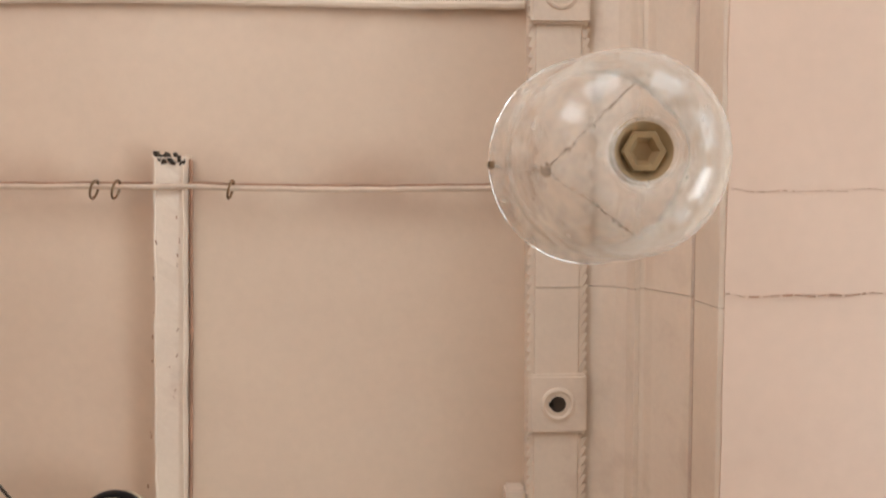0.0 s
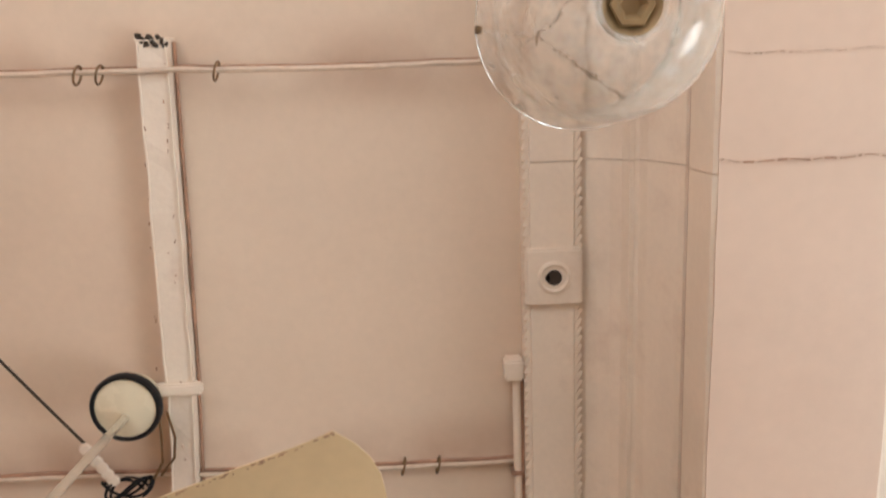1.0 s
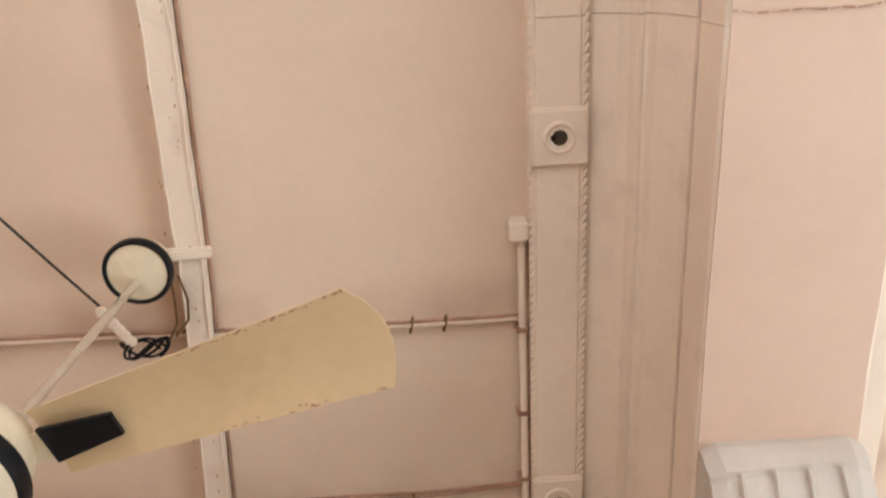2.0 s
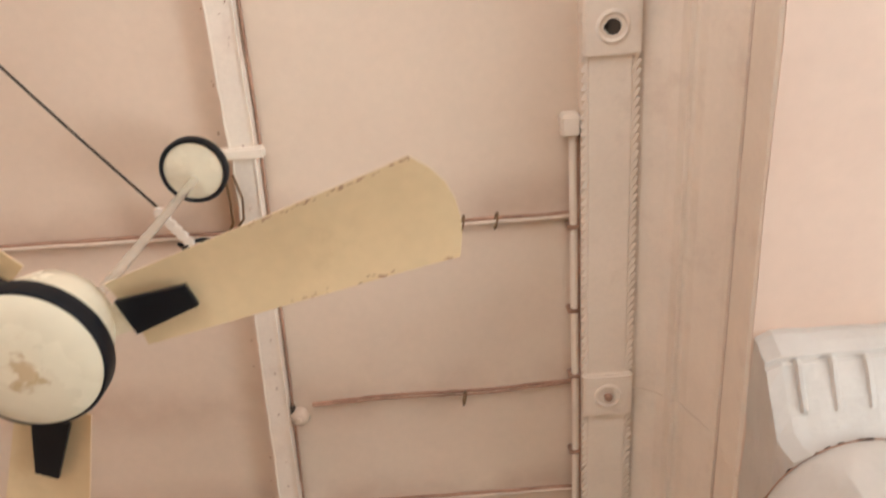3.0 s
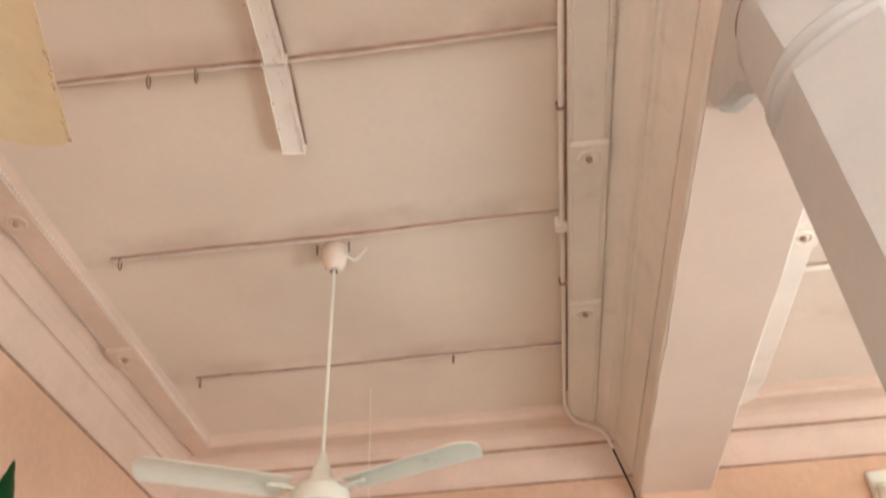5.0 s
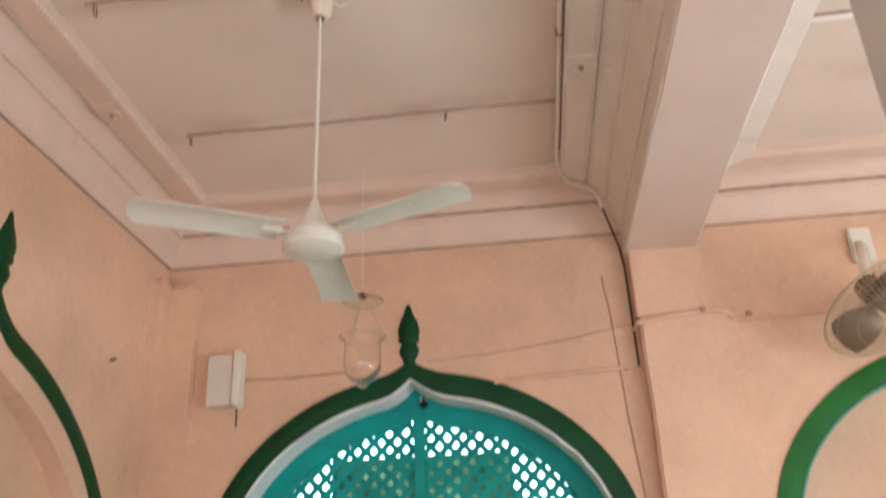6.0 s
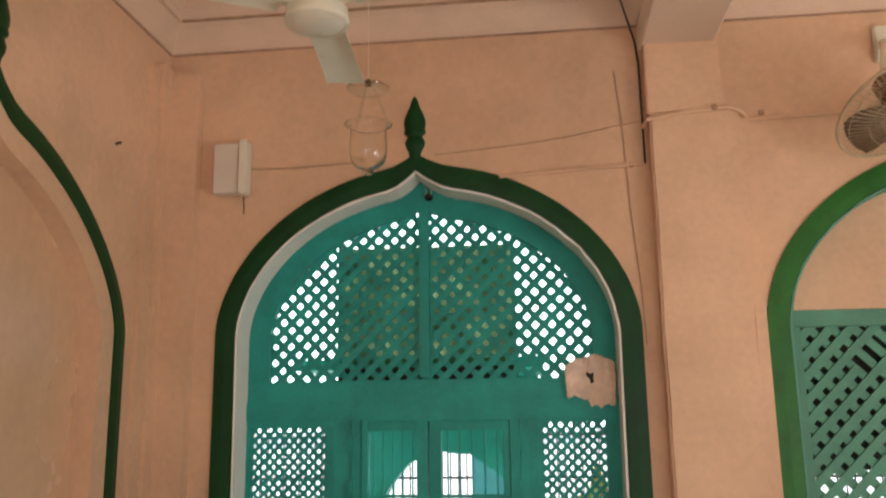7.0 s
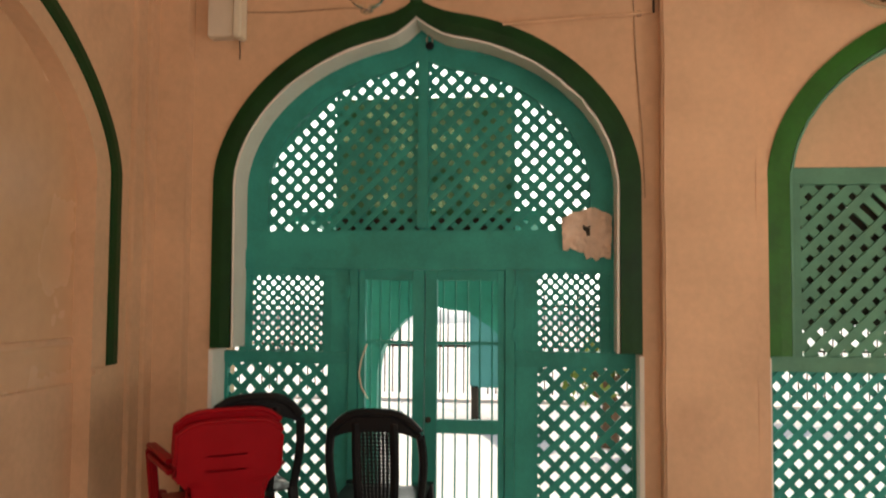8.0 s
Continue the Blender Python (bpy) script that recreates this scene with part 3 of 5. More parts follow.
def rod(y0, x_from, x_to, skew, hooks=(), r=0.011, mat=M_TRIM, label="thin painted pipe run across the ceiling", drop=0.0):
    t = thing("ceiling_rod", ((x_from + x_to) / 2, y0, 3.905), label, "pipe", "pipes across the ceiling")
    bm = bmesh.new()
    pts = []
    for i in range(61):
        f = i / 60
        pts.append((x_from + (x_to - x_from) * f, y0 + skew * (f - 0.5) + 0.004 * math.sin(9 * f + y0) + 0.0025 * noise.noise(Vector((f * 25, y0, 0))), 3.9075 - drop + 0.004 * math.sin(5 * f + y0)))
    tube(bm, pts, r, 8)
    part("pipe", bm, mat, t, "", True)
    # uneven brown line that follows the pipe on one side
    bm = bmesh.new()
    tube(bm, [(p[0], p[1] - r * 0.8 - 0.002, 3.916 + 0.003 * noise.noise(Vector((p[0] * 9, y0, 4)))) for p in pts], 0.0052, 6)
    part("joint_line", bm, M_DULL_BROWN, t)
    for x in hooks:
        bm = bmesh.new()
        ring(bm, (x, y0 + 0.004, 3.889 - drop), (1, 0.25, 0), 0.022, 0.003, 18, 5)
        part("hook_ring", bm, M_BROWN, t)
    return t


rod(-0.135, X0 + 0.33, 0.47, 0.0, r=0.011)
rod(0.307, X0 + 0.33, 0.40, 0.0, (-0.535, -0.486, -0.224), r=0.0065, mat=M_ROD, drop=0.044)
rod(1.322, X0 + 0.33, 0.47, 0.035, (0.16, 0.25), r=0.006, mat=M_ROD)
rod(1.888, -0.33, 0.455, -0.01, (0.13,), r=0.003, mat=M_DULL_BROWN, label="thin dark wire run across the ceiling")
rod(2.283, X0 + 0.33, 0.455, 0.02, (-0.868, -0.71), r=0.005, mat=M_ROD)
rod(3.160, X0 + 0.45, 0.455, 0.0, (-1.35,), r=0.006, mat=M_ROD)
rod(4.125, X0 + 0.46, 0.455, 0.0, (-1.36, -0.083), r=0.004, mat=M_ROD)
for y, r in ((0.9, 0.014), (2.3, 0.014), (3.7, 0.014)):
    rod(y, X2 + 0.33, X3 - 0.33, 0.0, r=r)

# round ceiling rose beside the batten
rose = thing("ceiling_rose", (-0.372, 1.945, 3.9), "round cream painted ceiling rose with soot beside it", "ceiling rose")
bm = bmesh.new()
lathe(bm, [(0, 3.886), (0.007, 3.886), (0.009, 3.893), (0.019, 3.894), (0.027, 3.901), (0.030, 3.92), (0, 3.92)], (-0.374, 1.932, 0), 24)
part("cup", bm, M_CEIL, rose, "", True)
bm = bmesh.new()
lathe(bm, [(0, 3.900), (0.018, 3.902), (0.022, 3.92)], (-0.404, 1.902, 0), 14)
part("soot_knob", bm, M_WIRE, rose)

# conduit along the cornice strip
conduit = thing("ceiling_conduit", (0.457, 2.8, 3.89), "thin painted conduit clipped along the ceiling edge", "conduit")
bm = bmesh.new()
tube(bm, [(0.458, 1.07, 3.895), (0.461, 2.0, 3.894), (0.455, 3.0, 3.896), (0.458, 4.0, 3.894), (0.456, 4.55, 3.888), (0.458, 4.65, 3.876), (0.472, 4.73, 3.858), (0.515, 4.82, 3.847), (0.60, 4.875, 3.838), (0.655, 4.905, 3.82), (0.685, 4.935, 3.78), (0.70, 4.955, 3.735)], 0.0105, 8)
part("pipe", bm, M_TRIM, conduit, "", True)
# brown line that fills the slot between conduit and strip
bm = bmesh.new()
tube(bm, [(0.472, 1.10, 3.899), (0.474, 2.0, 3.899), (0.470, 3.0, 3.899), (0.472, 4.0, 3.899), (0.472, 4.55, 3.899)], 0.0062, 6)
part("joint_line", bm, M_DULL_BROWN, conduit)
for y in (1.075, 3.215):
    bm = bmesh.new()
    box(bm, 0.426, 0.476, y - 0.028, y + 0.028, 3.868, 3.925, 0.006)
    part("junction_box", bm, M_TRIM, conduit)
for y in (1.36, 1.62, 1.84, 2.12, 2.6, 3.6):
    bm = bmesh.new()
    box(bm, 0.440, 0.474, y - 0.006, y + 0.006, 3.880, 3.92, 0.002)
    part("clip", bm, M_DULL_BROWN, conduit)

# hair cracks over the beam soffit and fascia
for nm, y, x0, x1, z in (("crack", 0.522, X1 + 0.002, X2 - 0.01, ZS - 0.0055), ("crack", 0.318, X1 + 0.01, X2 - 0.02, ZS - 0.0055)):
    bm = bmesh.new()
    rnd = random.Random(int(y * 1000))
    f = 0.0
    while f < 0.97:
        e = min(1.0, f + rnd.uniform(0.015, 0.09))
        pts = [(x0 + (x1 - x0) * (f + (e - f) * i / 3), y + 0.006 * noise.noise(Vector(((f + (e - f) * i / 3) * 9, y, 2))), z + 0.003) for i in range(4)]
        tube(bm, pts, rnd.uniform(0.0008, 0.0022) * (1 if y > 0.5 else 0.5), 5)
        f = e + rnd.uniform(0.004, 0.03)
    tagged(part("plaster_crack", bm, M_DULL_BROWN), "dark hairline crack in the painted plaster", "crack", "", "structure")

# ---- column with bracket capital ----
CX, CY = 0.99, 1.86
column = thing("column", (CX, CY, 0), "white painted eight-sided column with a moulded bracket capital", "column")
bm = bmesh.new()
R8 = 0.229


def turned(bm, profile, seg=32):
    """Eight-sided sections that soften towards a circle: (radius, height, roundness)."""
    rings = []
    for r, z, k in profile:
        row_ = []
        for i in range(seg):
            t = i * math.tau / seg
            flat = math.cos(math.pi / 8) / math.cos((t % (math.pi / 4)) - math.pi / 8)
            q = r * (flat * (1 - k) + k)
            row_.append(bm.verts.new((CX + q * math.cos(t + math.pi / 8), CY + q * math.sin(t + math.pi / 8), z)))
        rings.append(row_)
    for r0, r1 in zip(rings, rings[1:]):
        for i in range(seg):
            bm.faces.new((r0[i], r0[(i + 1) % seg], r1[(i + 1) % seg], r1[i]))
    bm.faces.new(rings[0][::-1])
    bm.faces.new(rings[-1])


bm = bmesh.new()
turned(bm, [(R8 * 1.25, 0, 0), (R8 * 1.25, 0.22, 0), (R8 * 1.05, 0.30, 0), (R8, 0.34, 0), (R8 * 1.005, 1.2, 0), (R8, 2.2, 0), (R8, 2.975, 0)], 8)
part("shaft", bm, M_COLUMN, column)
bm = bmesh.new()
turned(bm, [(R8 * 0.95, 2.972, 0.5), (R8 * 0.985, 2.978, 0.8), (R8 * 1.005, 2.99, 0.9), (R8 * 0.985, 3.0, 0.9), (R8 * 0.96, 3.003, 0.9), (R8 * 0.96, 3.012, 0.9), (R8 * 0.985, 3.016, 0.9), (R8 * 1.005, 3.026, 0.9), (R8 * 0.985, 3.037, 0.8), (R8 * 0.95, 3.042, 0.5)], 48)
part("neck_ring", bm, M_COLUMN, column, "", True)
bm = bmesh.new()
turned(bm, [(R8 * 0.965, 3.038, 0.1), (R8 * 0.985, 3.09, 0.0), (R8 * 1.005, 3.15, 0.0), (R8 * 1.015, 3.205, 0.15), (R8 * 1.012, 3.235, 0.45), (R8 * 0.99, 3.26, 0.8), (R8 * 0.95, 3.277, 1.0), (R8 * 0.90, 3.287, 1.0)], 40)
part("bell", bm, M_COLUMN, column, "", True)
# bracket: a corbel as wide as the beam, its ends stepped and hollowed, the far end crumbled
bm = bmesh.new()
sections = [(0.150, 0.190, 3.275), (0.166, 0.205, 3.290), (0.178, 0.228, 3.310), (0.181, 0.255, 3.328), (0.182, 0.285, 3.345), (0.182, 0.318, 3.368), (0.182, 0.348, 3.392), (0.183, 0.352, 3.400), (0.183, 0.366, 3.403), (0.184, 0.380, 3.428), (0.184, 0.390, 3.452), (0.184, 0.391, 3.474)]
rings = []
for hx, hy, z in sections:
    c = 0.035
    side = [(-hx, -hy + c * 0.5), (-hx + c, -hy)] + [(-hx + c + (2 * hx - 2 * c) * k / 9, -hy) for k in range(1, 10)]
    side += [(hx, -hy + c * 0.5)] + [(hx, -hy + c * 0.5 + (2 * hy - c) * k / 11) for k in range(1, 12)]
    loop_ = side + [(-x, -y) for x, y in side]
    pts = []
    for x, y in loop_:
        if y > hy - c:
            y += 0.030 * noise.noise(Vector((x * 34, 1.7, z * 9))) - 0.035 * max(0.0, math.cos(x * 11)) + 0.045 * math.exp(-((x + 0.125) / 0.045) ** 2)
        pts.append(bm.verts.new((CX - 0.003 + x, CY + y, z)))
    rings.append(pts)
n = len(rings[0])
for a, b in zip(rings, rings[1:]):
    for k in range(n):
        bm.faces.new((a[k], a[(k + 1) % n], b[(k + 1) % n], b[k]))
bm.faces.new(rings[0][::-1])
bm.faces.new(rings[-1])
rough_up(bm, 0.005, 16)
part("bracket", bm, M_COLUMN, column)
for sy in (-1, 1):
    for k in range(4):
        bm = bmesh.new()
        x = CX - 0.118 + 0.076 * k
        tube(bm, [(x, CY + sy * 0.262, 3.332), (x, CY + sy * 0.312, 3.362), (x, CY + sy * 0.347, 3.386), (x, CY + sy * 0.354, 3.398)], 0.009, 6)
        rough_up(bm, 0.003, 30)
        part("rib", bm, M_COLUMN, column)
bm = bmesh.new()
tube(bm, [(CX + R8 * 0.96 * math.cos(radians(a)), CY + R8 * 0.96 * math.sin(radians(a)), 3.2775 + 0.002 * math.sin(a)) for a in range(165, 300, 6)], 0.0018, 5)
part("sooty_joint", bm, M_DULL_BROWN, column)
rnd = random.Random(5)
bm = bmesh.new()
for k in range(12):
    a = 196 + rnd.uniform(0, 95)
    t, w = radians(a), rnd.uniform(0.003, 0.008)
    box(bm, -w, w, -0.0025, 0.0025, -0.0025, 0.0025, 0, pose(CX + R8 * 0.955 * math.cos(t), CY + R8 * 0.955 * math.sin(t), 3.2785, 10 * k, 0, 90 + a))
tagged(part("soot_speck", bm, M_WIRE, column), kind="stuff")


# ---- painted bands, finials and reveals of the arches ----
def band(name, c, plane, axis, outer, inner, foot, label, proud=0.014, paint=M_BAND):
    """The green moulded band round an arch, on the wall face at `plane`."""
    t = thing(name, (c, plane, foot) if axis == "y" else (plane, c, foot), label, "arch band", kind="structure")
    o, i = arch_line(c, *outer, foot), arch_line(c, *inner, foot)
    s = -1 if axis == "y" else 1

    def at(u, v, w):
        return (u, plane + s * w, v) if axis == "y" else (plane + s * w, u, v)
    bm = bmesh.new()
    rows = []
    for (uo, zo), (ui, zi) in zip(o, i):
        k = 0.002 * noise.noise(Vector((uo * 6, zo * 6, c)))
        mid = ((uo + ui) / 2, (zo + zi) / 2)
        rows.append([bm.verts.new(at(uo, zo, -0.01)), bm.verts.new(at(uo + k, zo, proud * 0.8)), bm.verts.new(at(*mid, proud + k)), bm.verts.new(at(ui, zi, proud * 0.8)), bm.verts.new(at(ui, zi, -0.01))])
    for r0, r1 in zip(rows, rows[1:]):
        for k in range(4):
            bm.faces.new((r0[k], r0[k + 1], r1[k + 1], r1[k]))
    for r in (rows[0], rows[-1]):
        bm.faces.new(r)
    part("band", bm, paint, t)
    top = SPRING + outer[1] + outer[2]
    bm = bmesh.new()
    prof = [(0.030, -0.03), (0.034, 0.01), (0.050, 0.04), (0.056, 0.065), (0.046, 0.088), (0.040, 0.10), (0.058, 0.115), (0.061, 0.128), (0.054, 0.14), (0.060, 0.16), (0.060, 0.19), (0.046, 0.235), (0.026, 0.275), (0.020, 0.30), (0.010, 0.325), (0, 0.335)]
    lathe(bm, prof, (0, 0, 0), 20, 1.0, 0.45)
    rot = Matrix.Rotation(radians(90), 4, 'Z') if axis == "x" else Matrix.Identity(4)
    bmesh.ops.transform(bm, verts=bm.verts, matrix=Matrix.Translation(at(c - (0.034 if c == ARCH_A else 0.0), top - 0.005, 0)) @ rot)
    part("finial", bm, paint, t, "dark green turned finial" if paint is M_BAND else "", True)
    return t


band("arch_band_1", ARCH_A, YE, "y", OUT, INN, FOOT, "dark green painted band and finial round the arch")
band("arch_band_2", ARCH_B, YE, "y", OUT, INN, FOOT, "bright green painted band and finial round the aisle arch", 0.014, M_BAND2)
band("arch_band_3", ARCH_L, X0, "x", (1.115, 0.85, 0.12), (1.025, 0.765, 0.11), 1.06, "dark green painted band round the blind niche")
band("arch_band_4", ARCH_L - 2.9, X0, "x", (1.12, 0.83, 0.14), (1.03, 0.75, 0.13), 1.06, "dark green painted band round the farther niche")

for n, c in enumerate((ARCH_A, ARCH_B)):
    bm = bmesh.new()
    line = arch_line(c, INN[0] - 0.004, INN[1] - 0.004, INN[2], FOOT)
    rows = []
    for u, z in line:
        k = 0.009 * noise.noise(Vector((u * 22, z * 22, 3)))
        inward = Vector((c - u, 0, SPRING - z if z > SPRING else 0))
        inward = inward.normalized() * 0.012 if inward.length > 0 else inward
        rows.append([bm.verts.new((u + k, YE - 0.006, z)), bm.verts.new((u + inward.x + k, YE - 0.004, z + inward.z + k)), bm.verts.new((u + inward.x, YL + 0.03, z + inward.z)), bm.verts.new((u, YL + 0.03, z))])
    for r0, r1 in zip(rows, rows[1:]):
        for k in range(4):
            bm.faces.new((r0[k], r0[(k + 1) % 4], r1[(k + 1) % 4], r1[k]))
    bm.faces.new(rows[0])
    bm.faces.new(rows[-1][::-1])
    setting("reveal_%d" % (n + 1), bm, M_LATT2 if n else M_WHITE, "dusty green painted reveal inside the aisle arch" if n else "flaking whitewashed reveal inside the arch")
    bm = bmesh.new()
    for s in (-1, 1):
        box(bm, c + s * OUT[0] - 0.012, c + s * OUT[0] + 0.012, YE - 0.002, YL, 0.0, FOOT - 0.01, 0.003)
    rough_up(bm, 0.004, 20)
    setting("trim_jamb_%d" % (n + 1), bm, M_WHITE, "flaking whitewashed lower jambs of the arch")


# ---- lattice screens ----
def clip_run(inside, p, d, length):
    """The stretch of a line that lies inside an outline."""
    lo = hi = None
    n = int(length / 0.006)
    for i in range(n + 1):
        q = p + d * (length * i / n)
        if inside(q.x, q.y):
            lo = i if lo is None else lo
            hi = i
    if lo is None or hi - lo < 3:
        return None
    return p + d * (length * lo / n), p + d * (length * hi / n)


def lattice(parent, x0, x1, z0, z1, pitch, width, y, mat, inside=None, skip=()):
    """Two layers of diagonal slats; each slat is a piece of its own."""
    inside = inside or (lambda u, v: x0 <= u <= x1 and z0 <= v <= z1)
    span = (x1 - x0) + (z1 - z0)
    c = Vector(((x0 + x1) / 2, (z0 + z1) / 2))
    n = int(span / math.sqrt(2) / pitch / 2) + 2
    for layer, ang in ((0, 45), (1, -45)):
        d = Vector((math.cos(radians(ang)), math.sin(radians(ang))))
        nrm = Vector((-d.y, d.x))
        for k in range(-n, n + 1):
            p = c + nrm * (k * pitch + random.uniform(-0.002, 0.002)) - d * span
            r = clip_run(inside, p, d, 2 * span)
            if r is None:
                continue
            a, b = r
            if (layer, k) in skip:
                b = a + (b - a) * 0.55
            mid, ln = (a + b) / 2, (b - a).length
            bm = bmesh.new()
            w = width * random.uniform(0.93, 1.07)
            m = Matrix.Translation((mid.x, y + 0.011 * layer, mid.y)) @ Matrix.Rotation(radians(-ang + random.uniform(-0.5, 0.5)), 4, 'Y')
            box(bm, -ln / 2 - 0.012, ln / 2 + 0.012, 0, 0.0105, -w / 2, w / 2, 0, m)
            part("slat", bm, mat, parent)


def board(parent, name, x0, x1, z0, z1, y0, y1, mat, bevel=0.004, label=""):
    bm = bmesh.new()
    box(bm, x0, x1, y0, y1, z0, z1, bevel)
    return part(name, bm, mat, parent, label)


C = ARCH_A
screen = thing("lattice_screen", (C, YL, 0), "teal green wooden lattice screen filling the arch, sunlit behind", "lattice screen")
y0, y1 = YL - 0.022, YL + 0.028


def in_arch(u, v, shrink):
    return v > 1.745 and abs(u - C) < INN[0] - shrink and v < SPRING + arch_height(u - C, INN[0] - shrink, INN[1] - shrink, INN[2] * 0.6)


def in_tympanum(u, v):
    return in_arch(u, v, 0.115) and not (u < -1.26 and v < 1.80)


lattice(screen, C - 1.0, C + 1.0, 1.745, 2.86, 0.0635, 0.0335, YL, M_LATT, in_tympanum)
# curved rim of the arch
bm = bmesh.new()
rows = []
for (uo, zo), (ui, zi) in zip(arch_line(C, INN[0] - 0.014, INN[1] - 0.014, INN[2], 1.75), arch_line(C, INN[0] - 0.135, INN[1] - 0.13, 0.05, 1.75)):
    rows.append([bm.verts.new((uo, y0, zo)), bm.verts.new((ui, y0, zi)), bm.verts.new((ui, y1, zi)), bm.verts.new((uo, y1, zo))])
for r0, r1 in zip(rows, rows[1:]):
    for k in range(4):
        bm.faces.new((r0[k], r0[(k + 1) % 4], r1[(k + 1) % 4], r1[k]))
bm.faces.new(rows[0])
bm.faces.new(rows[-1][::-1])
part("arched_rim", bm, M_LATT, screen)
board(screen, "mullion", -0.437, -0.378, 1.765, 2.80, y0 - 0.004, y1, M_LATT)
board(screen, "sill_board", C - 0.995, C + 0.995, 1.640, 1.752, y0 - 0.002, y1, M_LATT)
board(screen, "transom", C - 1.0, C + 1.0, 1.540, 1.648, y0 - 0.014, y1 + 0.003, M_LATT)
for x0, x1 in ((-0.90, -0.88), (0.07, 0.09)):
    board(screen, "thin_post", x0, x1, 1.77, 2.54, y1, y1 + 0.02, M_LATT)
# side panels
for x0, x1, z0, z1 in ((-1.364, -0.947, 1.090, 1.508), (0.183, 0.538, 1.108, 1.522)):
    lattice(screen, x0, x1, z0, z1, 0.0388, 0.0188, YL, M_LATT)
    board(screen, "panel_rail", x0 - 0.06, x1 + 0.06, z1, 1.545, y0, y1, M_LATT)
    board(screen, "panel_stile", x0 - 0.05, x0 + 0.004, z0, z1, y0, y1, M_LATT)
    board(screen, "panel_stile", x1 - 0.004, x1 + 0.05, z0, z1, y0, y1, M_LATT)
board(screen, "outer_stile", C - 1.0, -1.412, 1.09, 1.545, y0 - 0.006, y1, M_LATT)
board(screen, "outer_stile", 0.586, C + 1.0, 1.09, 1.545, y0 - 0.006, y1, M_LATT)
for x0, x1 in ((C - 1.115, -0.80), (0.05, C + 1.115)):
    board(screen, "mid_rail", x0, x1, 1.030, 1.094 if x0 < -0.5 else 1.113, y0 - 0.010, y1, M_LATT)
for x0, x1, z1 in ((-1.485, -0.915, 1.032), (0.215, 0.700, 1.032)):
    lattice(screen, x0, x1, 0.10, z1, 0.0745, 0.034, YL, M_LATT)
    board(screen, "bottom_rail", x0 - 0.05, x1 + 0.05, 0.0, 0.11, y0, y1, M_LATT)
board(screen, "jamb_board", C - 1.112, -1.482, 0.0, 1.03, y0, y1, M_LATT)
board(screen, "jamb_board", 0.698, C + 1.112, 0.0, 1.03, y0, y1, M_LATT)
for x0, x1 in ((-0.92, -0.802), (0.092, 0.212)):
    board(screen, "wide_stile", x0, x1, 0.0, 1.545, y0 + 0.002, y1, M_LATT)
# cloth fixed behind the middle of the tympanum
bm = bmesh.new()
nx, nz = 16, 10
for s in (0.0, 0.004):
    vs = [[bm.verts.new((-0.90 + 0.985 * i / nx, YL + 0.06 + s + 0.012 * noise.noise(Vector((i * 0.4, j * 0.5, 7))), 1.835 + 0.66 * j / nz)) for i in range(nx + 1)] for j in range(nz + 1)]
    for j in range(nz):
        for i in range(nx):
            bm.faces.new((vs[j][i], vs[j][i + 1], vs[j + 1][i + 1], vs[j + 1][i]))
part("shade_cloth", bm, M_CLOTH, screen, "thin green shade cloth behind the slats", True)
board(screen, "cloth_batten", -0.90, 0.09, 1.748, 1.826, y1 + 0.014, y1 + 0.034, M_DARKB)

# the double door in the middle of the screen
door = thing("grille_door", (C, YL, 0), "closed teal green double door with upright iron bars", "door")
board(door, "frame_post", -0.802, -0.752, 0.0, 1.542, y0 - 0.016, y1, M_LATT)
board(door, "frame_post", 0.040, 0.090, 0.0, 1.542, y0 - 0.016, y1, M_LATT)
for x0, x1 in ((-0.750, -0.392), (-0.386, 0.038)):
    leaf = thing("leaf", ((x0 + x1) / 2, YL, 0), "teal green barred door leaf", "")
    for key in ("label", "category"):
        if key in leaf:
            del leaf[key]
    leaf.parent = door
    leaf.matrix_parent_inverse = door.matrix_basis.inverted()
    meeting = x0 if x0 > -0.5 else x1
    wide = 0.062
    l0, l1 = (x0, x0 + (wide if meeting == x0 else 0.036)), (x1 - (wide if meeting == x1 else 0.036), x1)
    for a, b in (l0, l1):
        board(leaf, "stile", a, b, 0.04, 1.535, y0 - 0.004, y1, M_LATT)
    for a, b in ((0.04, 0.16), (0.672, 0.745), (1.485, 1.535)):
        board(leaf, "rail", l0[1], l1[0], a, b, y0, y1, M_LATT)
    board(leaf, "iron_strap", l0[1], l1[0], 1.140, 1.158, YL - 0.004, YL + 0.006, M_LATT, 0.001)
    for k in range(5):
        bm = bmesh.new()
        x = l0[1] + (l1[0] - l0[1]) * (k + 0.5) / 5
        tube(bm, [(x, YL + 0.002, 0.14), (x + 0.002, YL + 0.002, 0.8), (x, YL + 0.002, 1.50)], 0.0052, 6)
        part("bar", bm, M_LATT, leaf)
bm = bmesh.new()
lathe(bm, [(0, -0.017), (0.013, -0.013), (0.017, 0), (0.013, 0.013), (0, 0.017)], (0, 0, 0), 14)
bmesh.ops.transform(bm, verts=bm.verts, matrix=Matrix.Translation((-0.365, y0 - 0.018, 0.745)))
part("knob", bm, M_DARKB, door, "dark door knob", True)
for z in (1.42, 1.20):
    for x in (-0.806, 0.094):
        bm = bmesh.new()
        box(bm, x - 0.016, x + 0.016, y0 - 0.024, y0 - 0.008, z - 0.035, z + 0.035, 0.004)
        part("hinge", bm, M_LATT, door)

